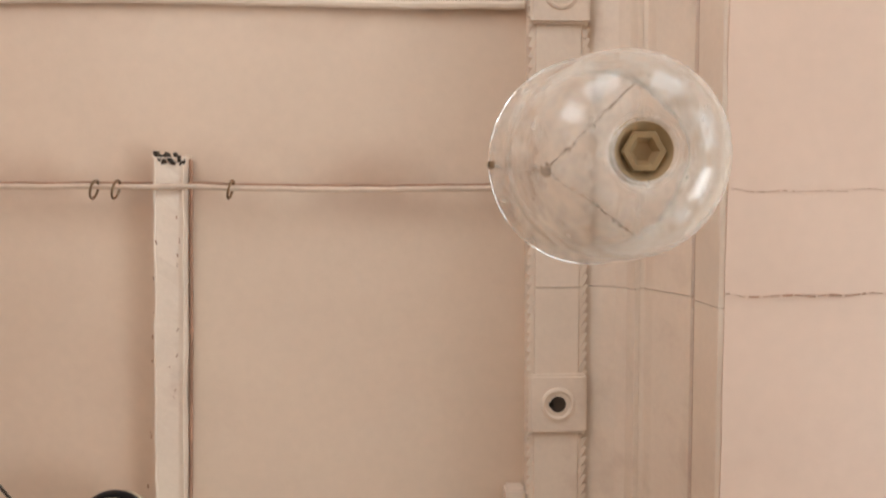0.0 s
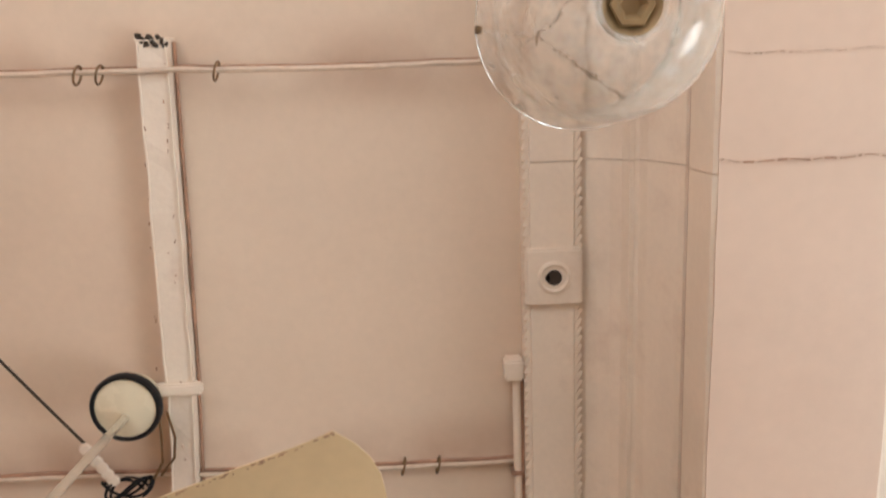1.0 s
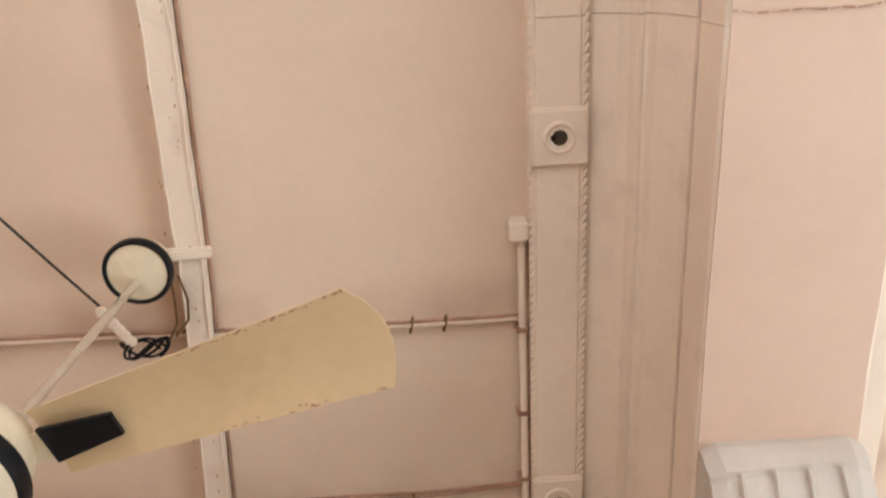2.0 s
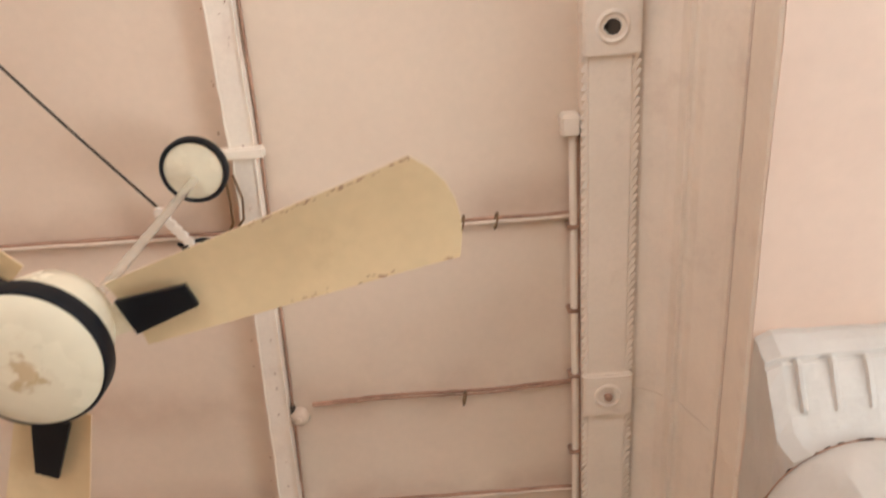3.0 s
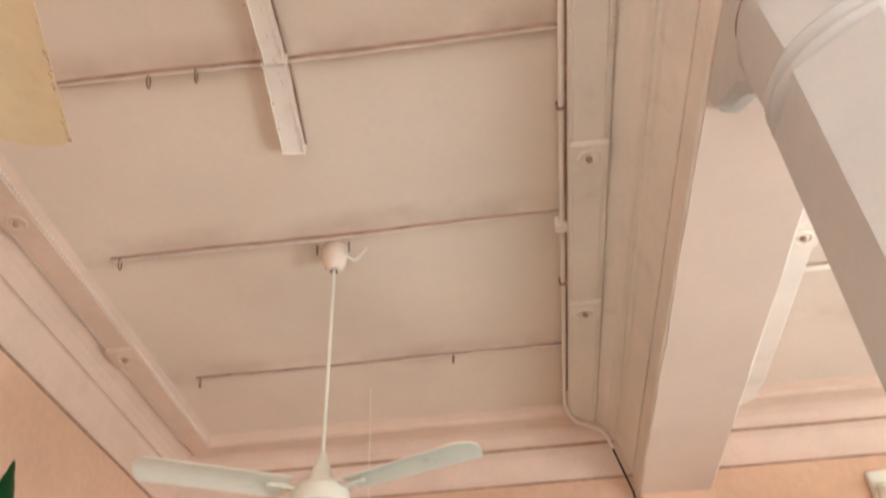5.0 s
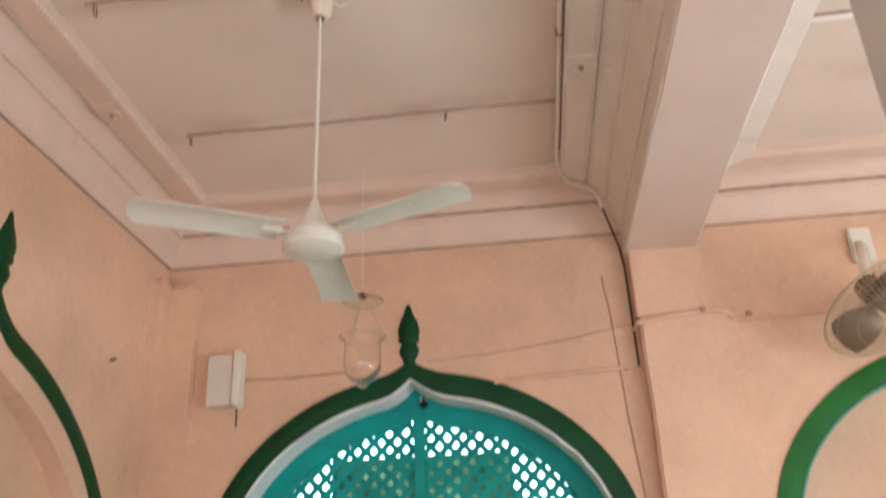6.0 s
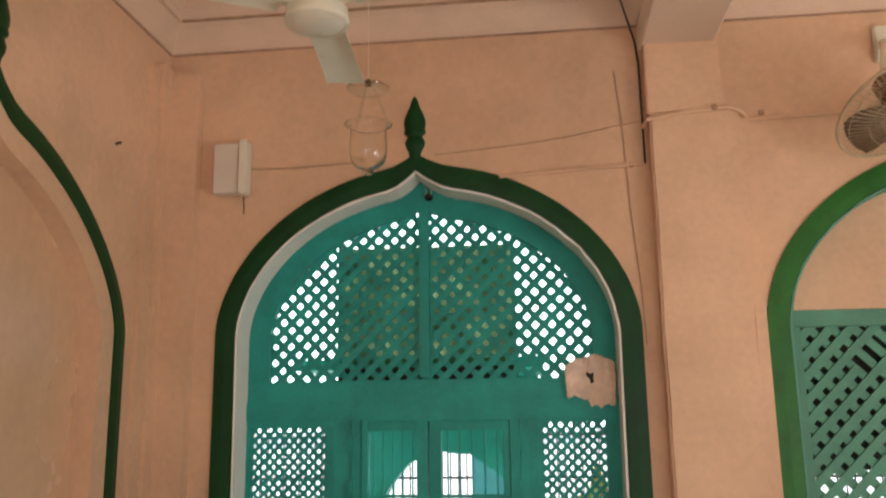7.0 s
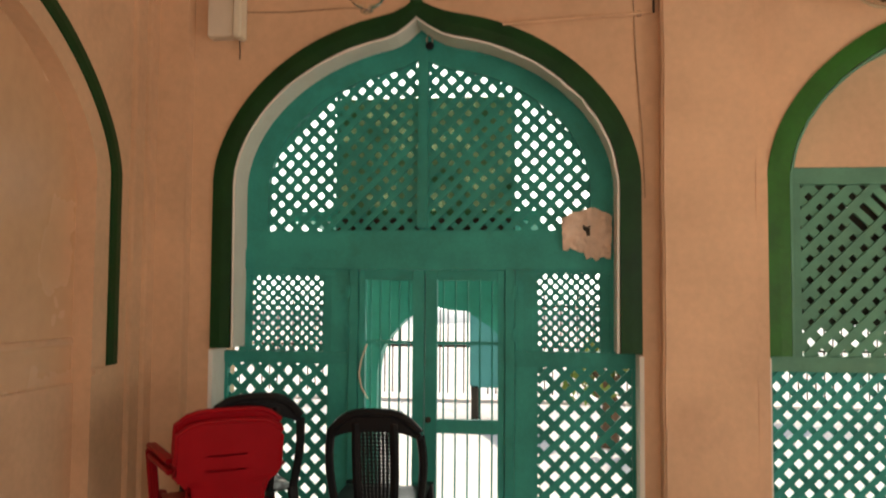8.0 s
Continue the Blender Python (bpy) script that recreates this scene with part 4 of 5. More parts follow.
wire("door_cable", [(-0.700, YL - 0.03, 1.14), (-0.728, YL - 0.035, 1.06), (-0.742, YL - 0.035, 0.985), (-0.728, YL - 0.035, 0.91), (-0.692, YL - 0.03, 0.85)], 0.0045, M_IVORY, "pale cable looped on the barred door")

# dark lock hanging from the point of the arch
lock = thing("padlock", (-0.372, YL - 0.04, 2.78), "small black padlock hanging at the arch point", "padlock")
bm = bmesh.new()
box(bm, -0.394, -0.350, YL - 0.052, YL - 0.028, 2.735, 2.776, 0.008)
part("body", bm, M_BLACK, lock)
bm = bmesh.new()
tube(bm, [(-0.386, YL - 0.04, 2.772), (-0.388, YL - 0.04, 2.80), (-0.378, YL - 0.04, 2.816), (-0.362, YL - 0.04, 2.812), (-0.358, YL - 0.04, 2.79), (-0.358, YL - 0.04, 2.772)], 0.005, 8)
part("shackle", bm, M_STEEL, lock, "bright steel shackle")

# crumpled board stuck to the screen
bm = bmesh.new()
nx, nz = 14, 12
grid = []
for j in range(nz + 1):
    row_ = []
    for i in range(nx + 1):
        u, v = i / nx, j / nz
        x = 0.335 + 0.262 * u + 0.012 * noise.noise(Vector((v * 5, u * 2, 1))) + 0.02 * (1 - v) * (0.5 - u)
        ragged = (0.045 if u < 0.5 else 0.0) + 0.018 * noise.noise(Vector((u * 9, 8, 2)))
        z = 1.600 + ragged * (1 - v) + (0.21 + 0.05 * math.sin(3 * u)) * v + 0.03 * noise.noise(Vector((u * 4, 3, v))) * (1 if v > 0.5 else 0.7)
        y = YL - 0.04 - 0.045 * abs(noise.noise(Vector((u * 3, v * 3, 5)))) - 0.02 * v
        row_.append((x, y, z))
    grid.append(row_)
for s in (0, 0.005):
    vs = [[bm.verts.new((p[0], p[1] + s, p[2])) for p in row_] for row_ in grid]
    for j in range(nz):
        for i in range(nx):
            if (i, j) in ((6, 6), (7, 6), (7, 5)):
                continue
            bm.faces.new((vs[j][i], vs[j][i + 1], vs[j + 1][i + 1], vs[j + 1][i]))
patch = tagged(part("torn_board", bm, M_PAPER), "torn pinkish board with a hole, wedged on the screen", "board")
bm = bmesh.new()
for k in range(7):
    tube(bm, [(0.40 + 0.03 * k, YL - 0.05, 1.80 + 0.005 * k), (0.42 + 0.025 * k, YL - 0.07, 1.835 - 0.004 * k), (0.47 + 0.02 * k, YL - 0.06, 1.82 - 0.01 * k)], 0.004, 5)
part("torn_strip", bm, M_PAPER, patch)
# dark sheet added behind the hole, stands in for the darkness inside it
bm = bmesh.new()
box(bm, 0.42, 0.52, YL - 0.034, YL - 0.030, 1.665, 1.80, 0.001)
part("dark_backing", bm, M_DARKB, patch)

# aisle screen
C2 = ARCH_B
screen2 = thing("lattice_screen", (C2, YL, 0), "dusty green lattice screen with dark boards behind its upper half", "lattice screen")
bm = bmesh.new()
line = [(u, z) for u, z in arch_line(C2, INN[0] + 0.002, INN[1] + 0.002, INN[2], 2.071) if z >= 2.07]
prism(bm, line, "y", YL - 0.03, YL + 0.05)
setting("wall_tympanum", bm, M_WALL, "peach plastered panel closing the top of the aisle arch")
lattice(screen2, C2 - 0.93, C2 + 0.93, 1.105, 2.0, 0.0755, 0.043, YL, M_LATT2, None, {(0, 8)})
lattice(screen2, C2 - 1.07, C2 + 1.07, 0.10, 1.030, 0.069, 0.033, YL, M_LATT)
board(screen2, "top_rail", C2 - 0.99, C2 + 0.99, 1.985, 2.072, y0, y1, M_LATT2)
board(screen2, "mid_rail", C2 - 1.10, C2 + 1.10, 1.030, 1.108, y0 - 0.01, y1, M_LATT2)
board(screen2, "bottom_rail", C2 - 1.10, C2 + 1.10, 0.0, 0.11, y0, y1, M_LATT)
for x0, x1, a, b in ((C2 - 0.995, C2 - 0.905, 1.10, 1.99), (C2 + 0.905, C2 + 0.995, 1.10, 1.99), (C2 - 1.11, C2 - 1.06, 0.1, 1.03), (C2 + 1.06, C2 + 1.11, 0.1, 1.03), (C2 - 0.04, C2 + 0.04, 0.1, 1.99)):
    board(screen2, "stile", x0, x1, a, b, y0, y1, M_LATT2)
for k in range(6):
    x = C2 - 0.97 + k * 0.325
    board(screen2, "back_board", x, x + 0.32, 1.255 + 0.01 * (k % 2), 2.03, YL + 0.07, YL + 0.088, M_DARKB)


# ---- ceiling fans ----
def blade_mesh(length, w0, w1, pitch):
    """A blade along +x with a rounded tip, cambered and twisted."""
    bm = bmesh.new()
    nx, ny = 22, 6
    rows = []
    for s in (0, 1):
        sheet = []
        for i in range(nx + 1):
            f = i / nx
            row_ = []
            for j in range(ny + 1):
                g = 2 * j / ny - 1
                w = w0 + (w1 - w0) * f
                x = length * f
                if f > 0.86:
                    x = length * (0.86 + (f - 0.86) * (1 - 0.55 * g * g * (0.6 if g > 0 else 0.9)))
                y = g * w / 2
                z = 0.010 * (1 - g * g) + y * math.tan(radians(pitch * (1 - 0.4 * f)))
                row_.append(bm.verts.new((x, y, z + (0.0035 if s else 0))))
            sheet.append(row_)
        rows.append(sheet)
    for s, sheet in enumerate(rows):
        for i in range(nx):
            for j in range(ny):
                q = (sheet[i][j], sheet[i + 1][j], sheet[i + 1][j + 1], sheet[i][j + 1])
                bm.faces.new(q if s else q[::-1])
    a, b = rows
    for i in range(nx):
        for j in (0, ny):
            bm.faces.new((a[i][j], a[i + 1][j], b[i + 1][j], b[i][j]))
    for j in range(ny):
        for i in (0, nx):
            bm.faces.new((a[i][j], a[i][j + 1], b[i][j + 1], b[i][j]))
    return bm


def squash(bm, z, k):
    for v in bm.verts:
        v.co.z = z + (v.co.z - z) * k


def widen(bm, x, y, k):
    for v in bm.verts:
        v.co.x, v.co.y = x + (v.co.x - x) * k, y + (v.co.y - y) * k


def ceiling_fan(x, y, z, angles, label, blade_mat, dish_mat, ring_mat, top, reach, canopy, lean=0.0, flat=1.0):
    """z: height of the blades."""
    fan = thing("ceiling_fan", (x, y, z), label, "ceiling fan")
    near = canopy == "disc"
    hx, hy = (x - 0.004, y - 0.027) if near else (x, y)     # the hub hangs a little off
    wide = 1.0 if near else 0.88
    bm = bmesh.new()
    if near:
        lathe(bm, [(0, z - 0.155), (0.04, z - 0.154), (0.08, z - 0.149), (0.105, z - 0.141), (0.1145, z - 0.134), (0.116, z - 0.128), (0.09, z - 0.12), (0, z - 0.12)], (hx, hy, 0), 56)
    else:
        lathe(bm, [(0, z - 0.157), (0.03, z - 0.156), (0.07, z - 0.150), (0.097, z - 0.136), (0.102, z - 0.128), (0.09, z - 0.12), (0, z - 0.12)], (hx, hy, 0), 48)
    squash(bm, z, flat)
    widen(bm, hx, hy, wide)
    part("dish", bm, dish_mat, fan, "", True)
    bm = bmesh.new()
    if near:
        lathe(bm, [(0.1135, z - 0.136), (0.117, z - 0.1355), (0.1195, z - 0.131), (0.1195, z - 0.098), (0.112, z - 0.094), (0.108, z - 0.11)], (hx, hy, 0), 56, close=True)
    else:
        lathe(bm, [(0.100, z - 0.137), (0.111, z - 0.134), (0.118, z - 0.124), (0.119, z - 0.104), (0.108, z - 0.098), (0.098, z - 0.11)], (hx, hy, 0), 48, close=True)
    squash(bm, z, flat)
    widen(bm, hx, hy, wide)
    part("rim", bm, ring_mat, fan, "", True)
    bm = bmesh.new()
    lathe(bm, [(0.100, z - 0.105), (0.098, z - 0.03), (0.088, z + 0.01), (0.07, z + 0.03), (0.035, z + 0.04), (0.026, z + 0.085), (0.016, z + 0.11), (0, z + 0.11)], (hx, hy, 0), 40)
    squash(bm, z, flat)
    part("motor", bm, dish_mat, fan, "", True)
    bm = bmesh.new()
    tube(bm, [(x, y, z + 0.05), (x + lean, y, top)], 0.0105 if canopy == "disc" else 0.0068, 12)
    part("down_rod", bm, M_STEEL if canopy == "disc" else M_IVORY, fan, "", True)
    for k, a in enumerate(angles):
        m = Matrix.Translation((x, y, z - 0.01)) @ Matrix.Rotation(radians(a), 4, 'Z') @ Matrix.Translation((0.141 if near and k == 1 else 0.115, 0.012 if near and k == 1 else 0, 0)) @ Matrix.Rotation(radians(2.0), 4, 'Y')
        bm = blade_mesh(reach - 0.115, 0.130, 0.186 if canopy == "disc" else 0.15, 7)
        bmesh.ops.transform(bm, verts=bm.verts, matrix=m)
        bl = part("blade", bm, blade_mat, fan, "", True)
        if canopy == "disc":
            rnd = random.Random(40 + k)
            bm = bmesh.new()
            for q in range(60):
                f, side = rnd.uniform(0.25, 1.0) ** 0.6, rnd.choice((-1, -1, 1))
                wide = (0.130 + 0.056 * f) / 2
                fx = (reach - 0.115) * min(f, 0.93)
                off = side * (wide - abs(rnd.gauss(0, 0.004)) - 0.001)
                fz = 0.010 * (1 - (off / wide) ** 2) + off * math.tan(radians(7 * (1 - 0.4 * f)))
                box(bm, -rnd.uniform(0.001, 0.007), 0.0015, -0.0009, 0.0009, -0.0010, 0.001, 0, m @ pose(fx, off, fz, 0, 0, rnd.uniform(-20, 20)))
            tagged(part("rust_fleck", bm, M_DUSTY, bl), kind="stuff")
        bm = bmesh.new()
        outline = [(0.004, -0.034), (0.122, -0.021), (0.122, 0.021), (0.004, 0.034)] if canopy == "disc" else [(0.0, -0.018), (0.06, -0.012), (0.07, 0.0), (0.06, 0.012), (0.0, 0.018)]
        prism(bm, outline, "z", -0.013 if canopy == "disc" else -0.006, -0.004 if canopy == "disc" else 0.004)
        for v in bm.verts:
            v.co.x += 0.016 if near and k == 1 else 0.0
            v.co.z += v.co.y * math.tan(radians(7))
        bmesh.ops.transform(bm, verts=bm.verts, matrix=m)
        neck = bmesh.new()
        box(neck, -0.06, 0.02, -0.026 if canopy == "disc" else -0.015, 0.026 if canopy == "disc" else 0.015, -0.007, -0.001, 0.002, m)
        part("blade_neck", neck, dish_mat, bl)
        part("blade_iron", bm, ring_mat if ring_mat is M_BLACK else dish_mat, bl, "black blade iron" if ring_mat is M_BLACK else "")
    return fan


fan = ceiling_fan(-0.510, 1.104, 3.04, (-16.6, 107.5, 226), "cream ceiling fan with black rim and stained dish, at rest", M_BLADE, M_CREAM, M_BLACK, 3.83, 0.678, "disc", 0.023, 0.9)
bm = bmesh.new()
lathe(bm, [(0, 3.764), (0.03, 3.766), (0.074, 3.772), (0.078, 3.80), (0.06, 3.85), (0.02, 3.87), (0, 3.87)], (-0.487, 1.082, 0), 40)
part("canopy", bm, M_CREAM, fan, "", True)
bm = bmesh.new()
lathe(bm, [(0.072, 3.768), (0.080, 3.764), (0.084, 3.772), (0.083, 3.79), (0.074, 3.79)], (-0.487, 1.082, 0), 40, close=True)
part("canopy_rim", bm, M_BLACK, fan, "", True)
bm = bmesh.new()
tube(bm, [(-0.487, 1.082, 3.86), (-0.487, 1.082, 3.91), (-0.46, 1.082, 3.93)], 0.008, 8)
part("hook", bm, M_BROWN, fan)

fan2 = ceiling_fan(-0.472, 3.245, 2.882, (94, 214, 334), "ivory ceiling fan on a long rod, at rest", M_IVORY, M_IVORY, M_IVORY, 3.88, 0.60, "cup", 0.0, 0.5)
bm = bmesh.new()
lathe(bm, [(0.016, 3.80), (0.03, 3.802), (0.044, 3.83), (0.050, 3.87), (0.05, 3.92), (0, 3.92)], (-0.472, 3.245, 0), 28)
part("canopy", bm, M_CEIL, fan2, "", True)
bm = bmesh.new()
lathe(bm, [(0.046, 2.905), (0.040, 2.935), (0.022, 2.98), (0.012, 3.01), (0, 3.01)], (-0.472, 3.245, 0), 28)
part("lower_cup", bm, M_IVORY, fan2, "", True)
for x in (-0.535, -0.405):
    bm = bmesh.new()
    ring(bm, (x, 3.20, 3.885), (1, 0.2, 0), 0.020, 0.0035, 18, 5)
    part("side_ring", bm, M_BROWN, fan2)
bm = bmesh.new()
tube(bm, [(-0.43, 3.22, 3.87), (-0.40, 3.26, 3.86), (-0.38, 3.27, 3.875), (-0.34, 3.24, 3.90)], 0.004, 6)
part("flex", bm, M_IVORY, fan2)

# wiring round the near fan
flex = thing("fan_wiring", (-0.55, 1.2, 3.86), "twisted flex, knotted black wire and a dark hanging cord", "wiring")
bm = bmesh.new()
pts = []
for i in range(30):
    f = i / 29
    pts.append((-0.62 - 1.02 * f, 1.215 - 1.56 * f, 3.86 - 0.10 * math.sin(math.pi * f) + 0.05 * f))
tube(bm, pts, 0.0042, 6)
part("cord", bm, M_WIRE, flex)
bm = bmesh.new()
for q in range(3):
    pts = []
    for i in range(26):
        f = i / 25
        pts.append((-0.545 + 0.05 * math.sin(7 * f + q * 2) + 0.03 * f, 1.325 + 0.022 * math.cos(11 * f + q), 3.85 + 0.016 * math.sin(9 * f + q * 1.3)))
    tube(bm, pts, 0.0038, 6)
part("knot", bm, M_BLACK, flex, "knotted black wire")
for k in range(6):
    bm = bmesh.new()
    lathe(bm, [(0, -0.008), (0.013, -0.006), (0.017, 0), (0.013, 0.006), (0, 0.008)], (-0.625 + 0.012 * k, 1.215 + 0.017 * k, 3.852 - 0.001 * k), 12)
    part("ceramic_bead", bm, M_TRIM, flex, "", True)
bm = bmesh.new()
tube(bm, [(-0.42, 1.13, 3.86), (-0.40, 1.19, 3.84), (-0.41, 1.25, 3.85), (-0.45, 1.30, 3.86)], 0.0035, 6)
tube(bm, [(-0.44, 1.14, 3.86), (-0.43, 1.20, 3.83), (-0.44, 1.26, 3.85), (-0.47, 1.31, 3.86)], 0.0035, 6)
part("loop", bm, M_BROWN, flex)


# ---- hanging glass lamps ----
def chain(bm, a, b, link=0.022, r=0.0016):
    a, b = Vector(a), Vector(b)
    n = max(2, int((b - a).length / (link * 0.8)))
    d = (b - a).normalized()
    for i in range(n):
        c = a + (b - a) * ((i + 0.5) / n)
        side = d.orthogonal().normalized()
        if i % 2:
            side = d.cross(side)
        ring(bm, c, side, link * 0.5, r, 10, 4)


lamp = thing("hanging_lamp", (0.463, 0.277, 2.88), "large clear glass bowl lamp hanging on chains, dusty", "hanging lamp")
bm = bmesh.new()
outer = [(0.030, 2.898), (0.040, 2.884), (0.058, 2.880), (0.092, 2.892), (0.119, 2.918), (0.134, 2.955), (0.141, 3.00), (0.141, 3.045), (0.137, 3.09), (0.136, 3.125), (0.145, 3.148), (0.158, 3.163)]
inner = [(r - 0.004 if k > 1 else r, z + 0.003) for k, (r, z) in enumerate(outer)][::-1]
lathe(bm, outer + inner, (0.463, 0.277, 0), 64, close=True)
bowl = part("bowl", bm, M_GLASS, lamp, "", True)
bowl.visible_shadow = False
bm = bmesh.new()
lathe(bm, [(0, 2.915), (0.012, 2.905), (0.024, 2.897), (0.036, 2.890), (0.040, 2.896), (0.034, 2.912), (0.022, 2.925), (0, 2.928)], (0.463, 0.277, 0), 24)
part("drain_cap", bm, M_AMBER, lamp, "tarnished brass cap", True)
bm = bmesh.new()
lathe(bm, [(0, 2.8985), (0.012, 2.8985), (0.016, 2.893), (0.019, 2.889), (0.026, 2.8885), (0.028, 2.892), (0.02, 2.90), (0, 2.90)], (0.463, 0.277, 0), 6)
part("nut", bm, M_AMBER, lamp)
for k in range(3):
    t = radians(178 + 120 * k)
    px, py = 0.463 + 0.152 * math.cos(t), 0.277 + 0.152 * math.sin(t)
    bm = bmesh.new()
    tube(bm, [(px, py, 3.165), (0.463, 0.277, 3.62)], 0.0018, 6)
    part("chain", bm, M_BROWN, lamp)
    bm = bmesh.new()
    box(bm, px - 0.006, px + 0.006, py - 0.006, py + 0.006, 3.155, 3.175, 0.002)
    part("hook_lug", bm, M_BROWN, lamp)
bm = bmesh.new()
ring(bm, (0.463, 0.277, 3.63), (1, 0, 0), 0.016, 0.003, 18, 6)
tube(bm, [(0.463, 0.277, 3.645), (0.463, 0.277, 3.87)], 0.003, 6)
part("hanger", bm, M_BROWN, lamp)

lx, ly = -0.540, 4.375
lamp2 = thing("hanging_lamp", (lx, ly, 2.66), "small clear glass bell jar lamp with smoke plate on chains", "hanging lamp")
bm = bmesh.new()
outer = [(0.012, 2.655), (0.020, 2.648), (0.028, 2.655), (0.022, 2.668), (0.050, 2.680), (0.076, 2.705), (0.086, 2.745), (0.086, 2.80), (0.083, 2.85), (0.088, 2.872), (0.110, 2.884)]
inner = [(max(r - 0.004, 0.006), z + 0.003) for r, z in outer][::-1]
lathe(bm, outer + inner, (lx, ly, 0), 48, close=True)
jar = part("jar", bm, M_JAR, lamp2, "", True)
jar.visible_shadow = False
bm = bmesh.new()
lathe(bm, [(0.01, 3.085), (0.05, 3.078), (0.098, 3.058), (0.100, 3.062), (0.05, 3.083), (0.01, 3.090)], (lx, ly, 0), 40, close=True)
plate_ = part("smoke_plate", bm, M_JAR, lamp2, "", True)
plate_.visible_shadow = False
for k in range(3):
    t = radians(20 + 120 * k)
    bm = bmesh.new()
    chain(bm, (lx + 0.100 * math.cos(t), ly + 0.100 * math.sin(t), 2.885), (lx + 0.018 * math.cos(t), ly + 0.018 * math.sin(t), 3.08), 0.014, 0.0011)
    part("chain", bm, M_TAN, lamp2)
bm = bmesh.new()
lathe(bm, [(0, 3.074), (0.018, 3.078), (0.016, 3.095), (0.006, 3.11), (0, 3.11)], (lx, ly, 0), 14)
part("knob", bm, M_BROWN, lamp2, "", True)
bm = bmesh.new()
tube(bm, [(lx, ly, 3.10), (lx, ly, 3.915)], 0.0016, 6)
part("hanging_wire", bm, M_IVORY, lamp2)

# ---- end wall fittings ----
speaker = thing("wall_speaker", (-1.46, YE - 0.06, 2.9), "cream box loudspeaker fixed high on the wall", "loudspeaker")
bm = bmesh.new()
box(bm, -1.532, -1.386, YE - 0.075, YE, 2.765, 3.045, 0.006)
part("cabinet", bm, M_BOX, speaker)
bm = bmesh.new()
box(bm, -1.384, -1.340, YE - 0.095, YE, 2.755, 3.062, 0.008)
part("side_panel", bm, M_IVORY, speaker)
bm = bmesh.new()
tube(bm, [(-1.375, YE - 0.02, 2.76), (-1.373, YE - 0.012, 2.70), (-1.375, YE - 0.008, 2.66)], 0.003, 6)
part("lead", bm, M_WIRE, speaker)


wire("wall_wire", [(-1.39, YE - 0.008, 2.915), (-1.1, YE - 0.007, 2.908), (-0.80, YE - 0.008, 2.920), (-0.70, YE - 0.008, 2.915)], 0.004, M_DUSTY, "thin dusty wire along the end wall")
wire("wall_conduit", [(0.03, YE - 0.012, 2.806), (0.35, YE - 0.012, 2.822), (0.70, YE - 0.012, 2.838), (0.785, YE - 0.012, 2.843)], 0.010, M_WALL, "peach painted conduit along the end wall")
wire("wall_wire", [(-0.32, YE - 0.006, 2.945), (0.1, YE - 0.008, 2.975), (0.40, YE - 0.007, 3.01), (0.795, YE - 0.008, 3.08)], 0.0022, M_DUSTY, "thin sagging wire along the end wall")
wire("wall_cable", [(0.700, YE - 0.105, 3.74), (0.735, YE - 0.065, 3.64), (0.775, YE - 0.03, 3.52), (0.790, YE - 0.016, 3.40), (0.792, YE - 0.016, 2.84)], 0.006, M_WIRE, "black cable down the inner corner of the wall")
wire("wall_wire", [(0.660, YE - 0.006, 3.36), (0.685, YE - 0.006, 3.1), (0.695, YE - 0.006, 2.84), (0.705, YE - 0.006, 2.60), (0.735, YE - 0.006, 2.2), (0.745, YE - 0.006, 1.9)], 0.003, M_DUSTY, "thin dusty wire hanging down the end wall")
wire("pillar_conduit", [(0.79, YE - 0.03, 3.035), (0.80, YE - 0.112, 3.045), (1.00, YE - 0.112, 3.075), (1.21, YE - 0.112, 3.09), (1.265, YE - 0.10, 3.075), (1.33, YE - 0.012, 3.055), (1.9, YE - 0.012, 3.075), (3.4, YE - 0.012, 3.09)], 0.011, M_WALL, "peach painted conduit wrapped round the pillar")
for x, y, z in ((1.14, YE - 0.125, 3.09), (0.72, YE - 0.012, 2.838), (1.40, YE - 0.015, 3.087)):
    bm = bmesh.new()
    box(bm, x - 0.014, x + 0.014, y - 0.006, y + 0.010, z - 0.014, z + 0.014, 0.004)
    tagged(part("cable_clip", bm, M_DULL_BROWN), "small dark cable clip on the wall", "clip")
bm = bmesh.new()
tube(bm, [(X0 - 0.005, 4.509, 2.905), (X0 + 0.03, 4.509, 2.912)], 0.006, 7)
tagged(part("wall_nail", bm, M_WIRE), "dark nail driven into the side wall", "nail")


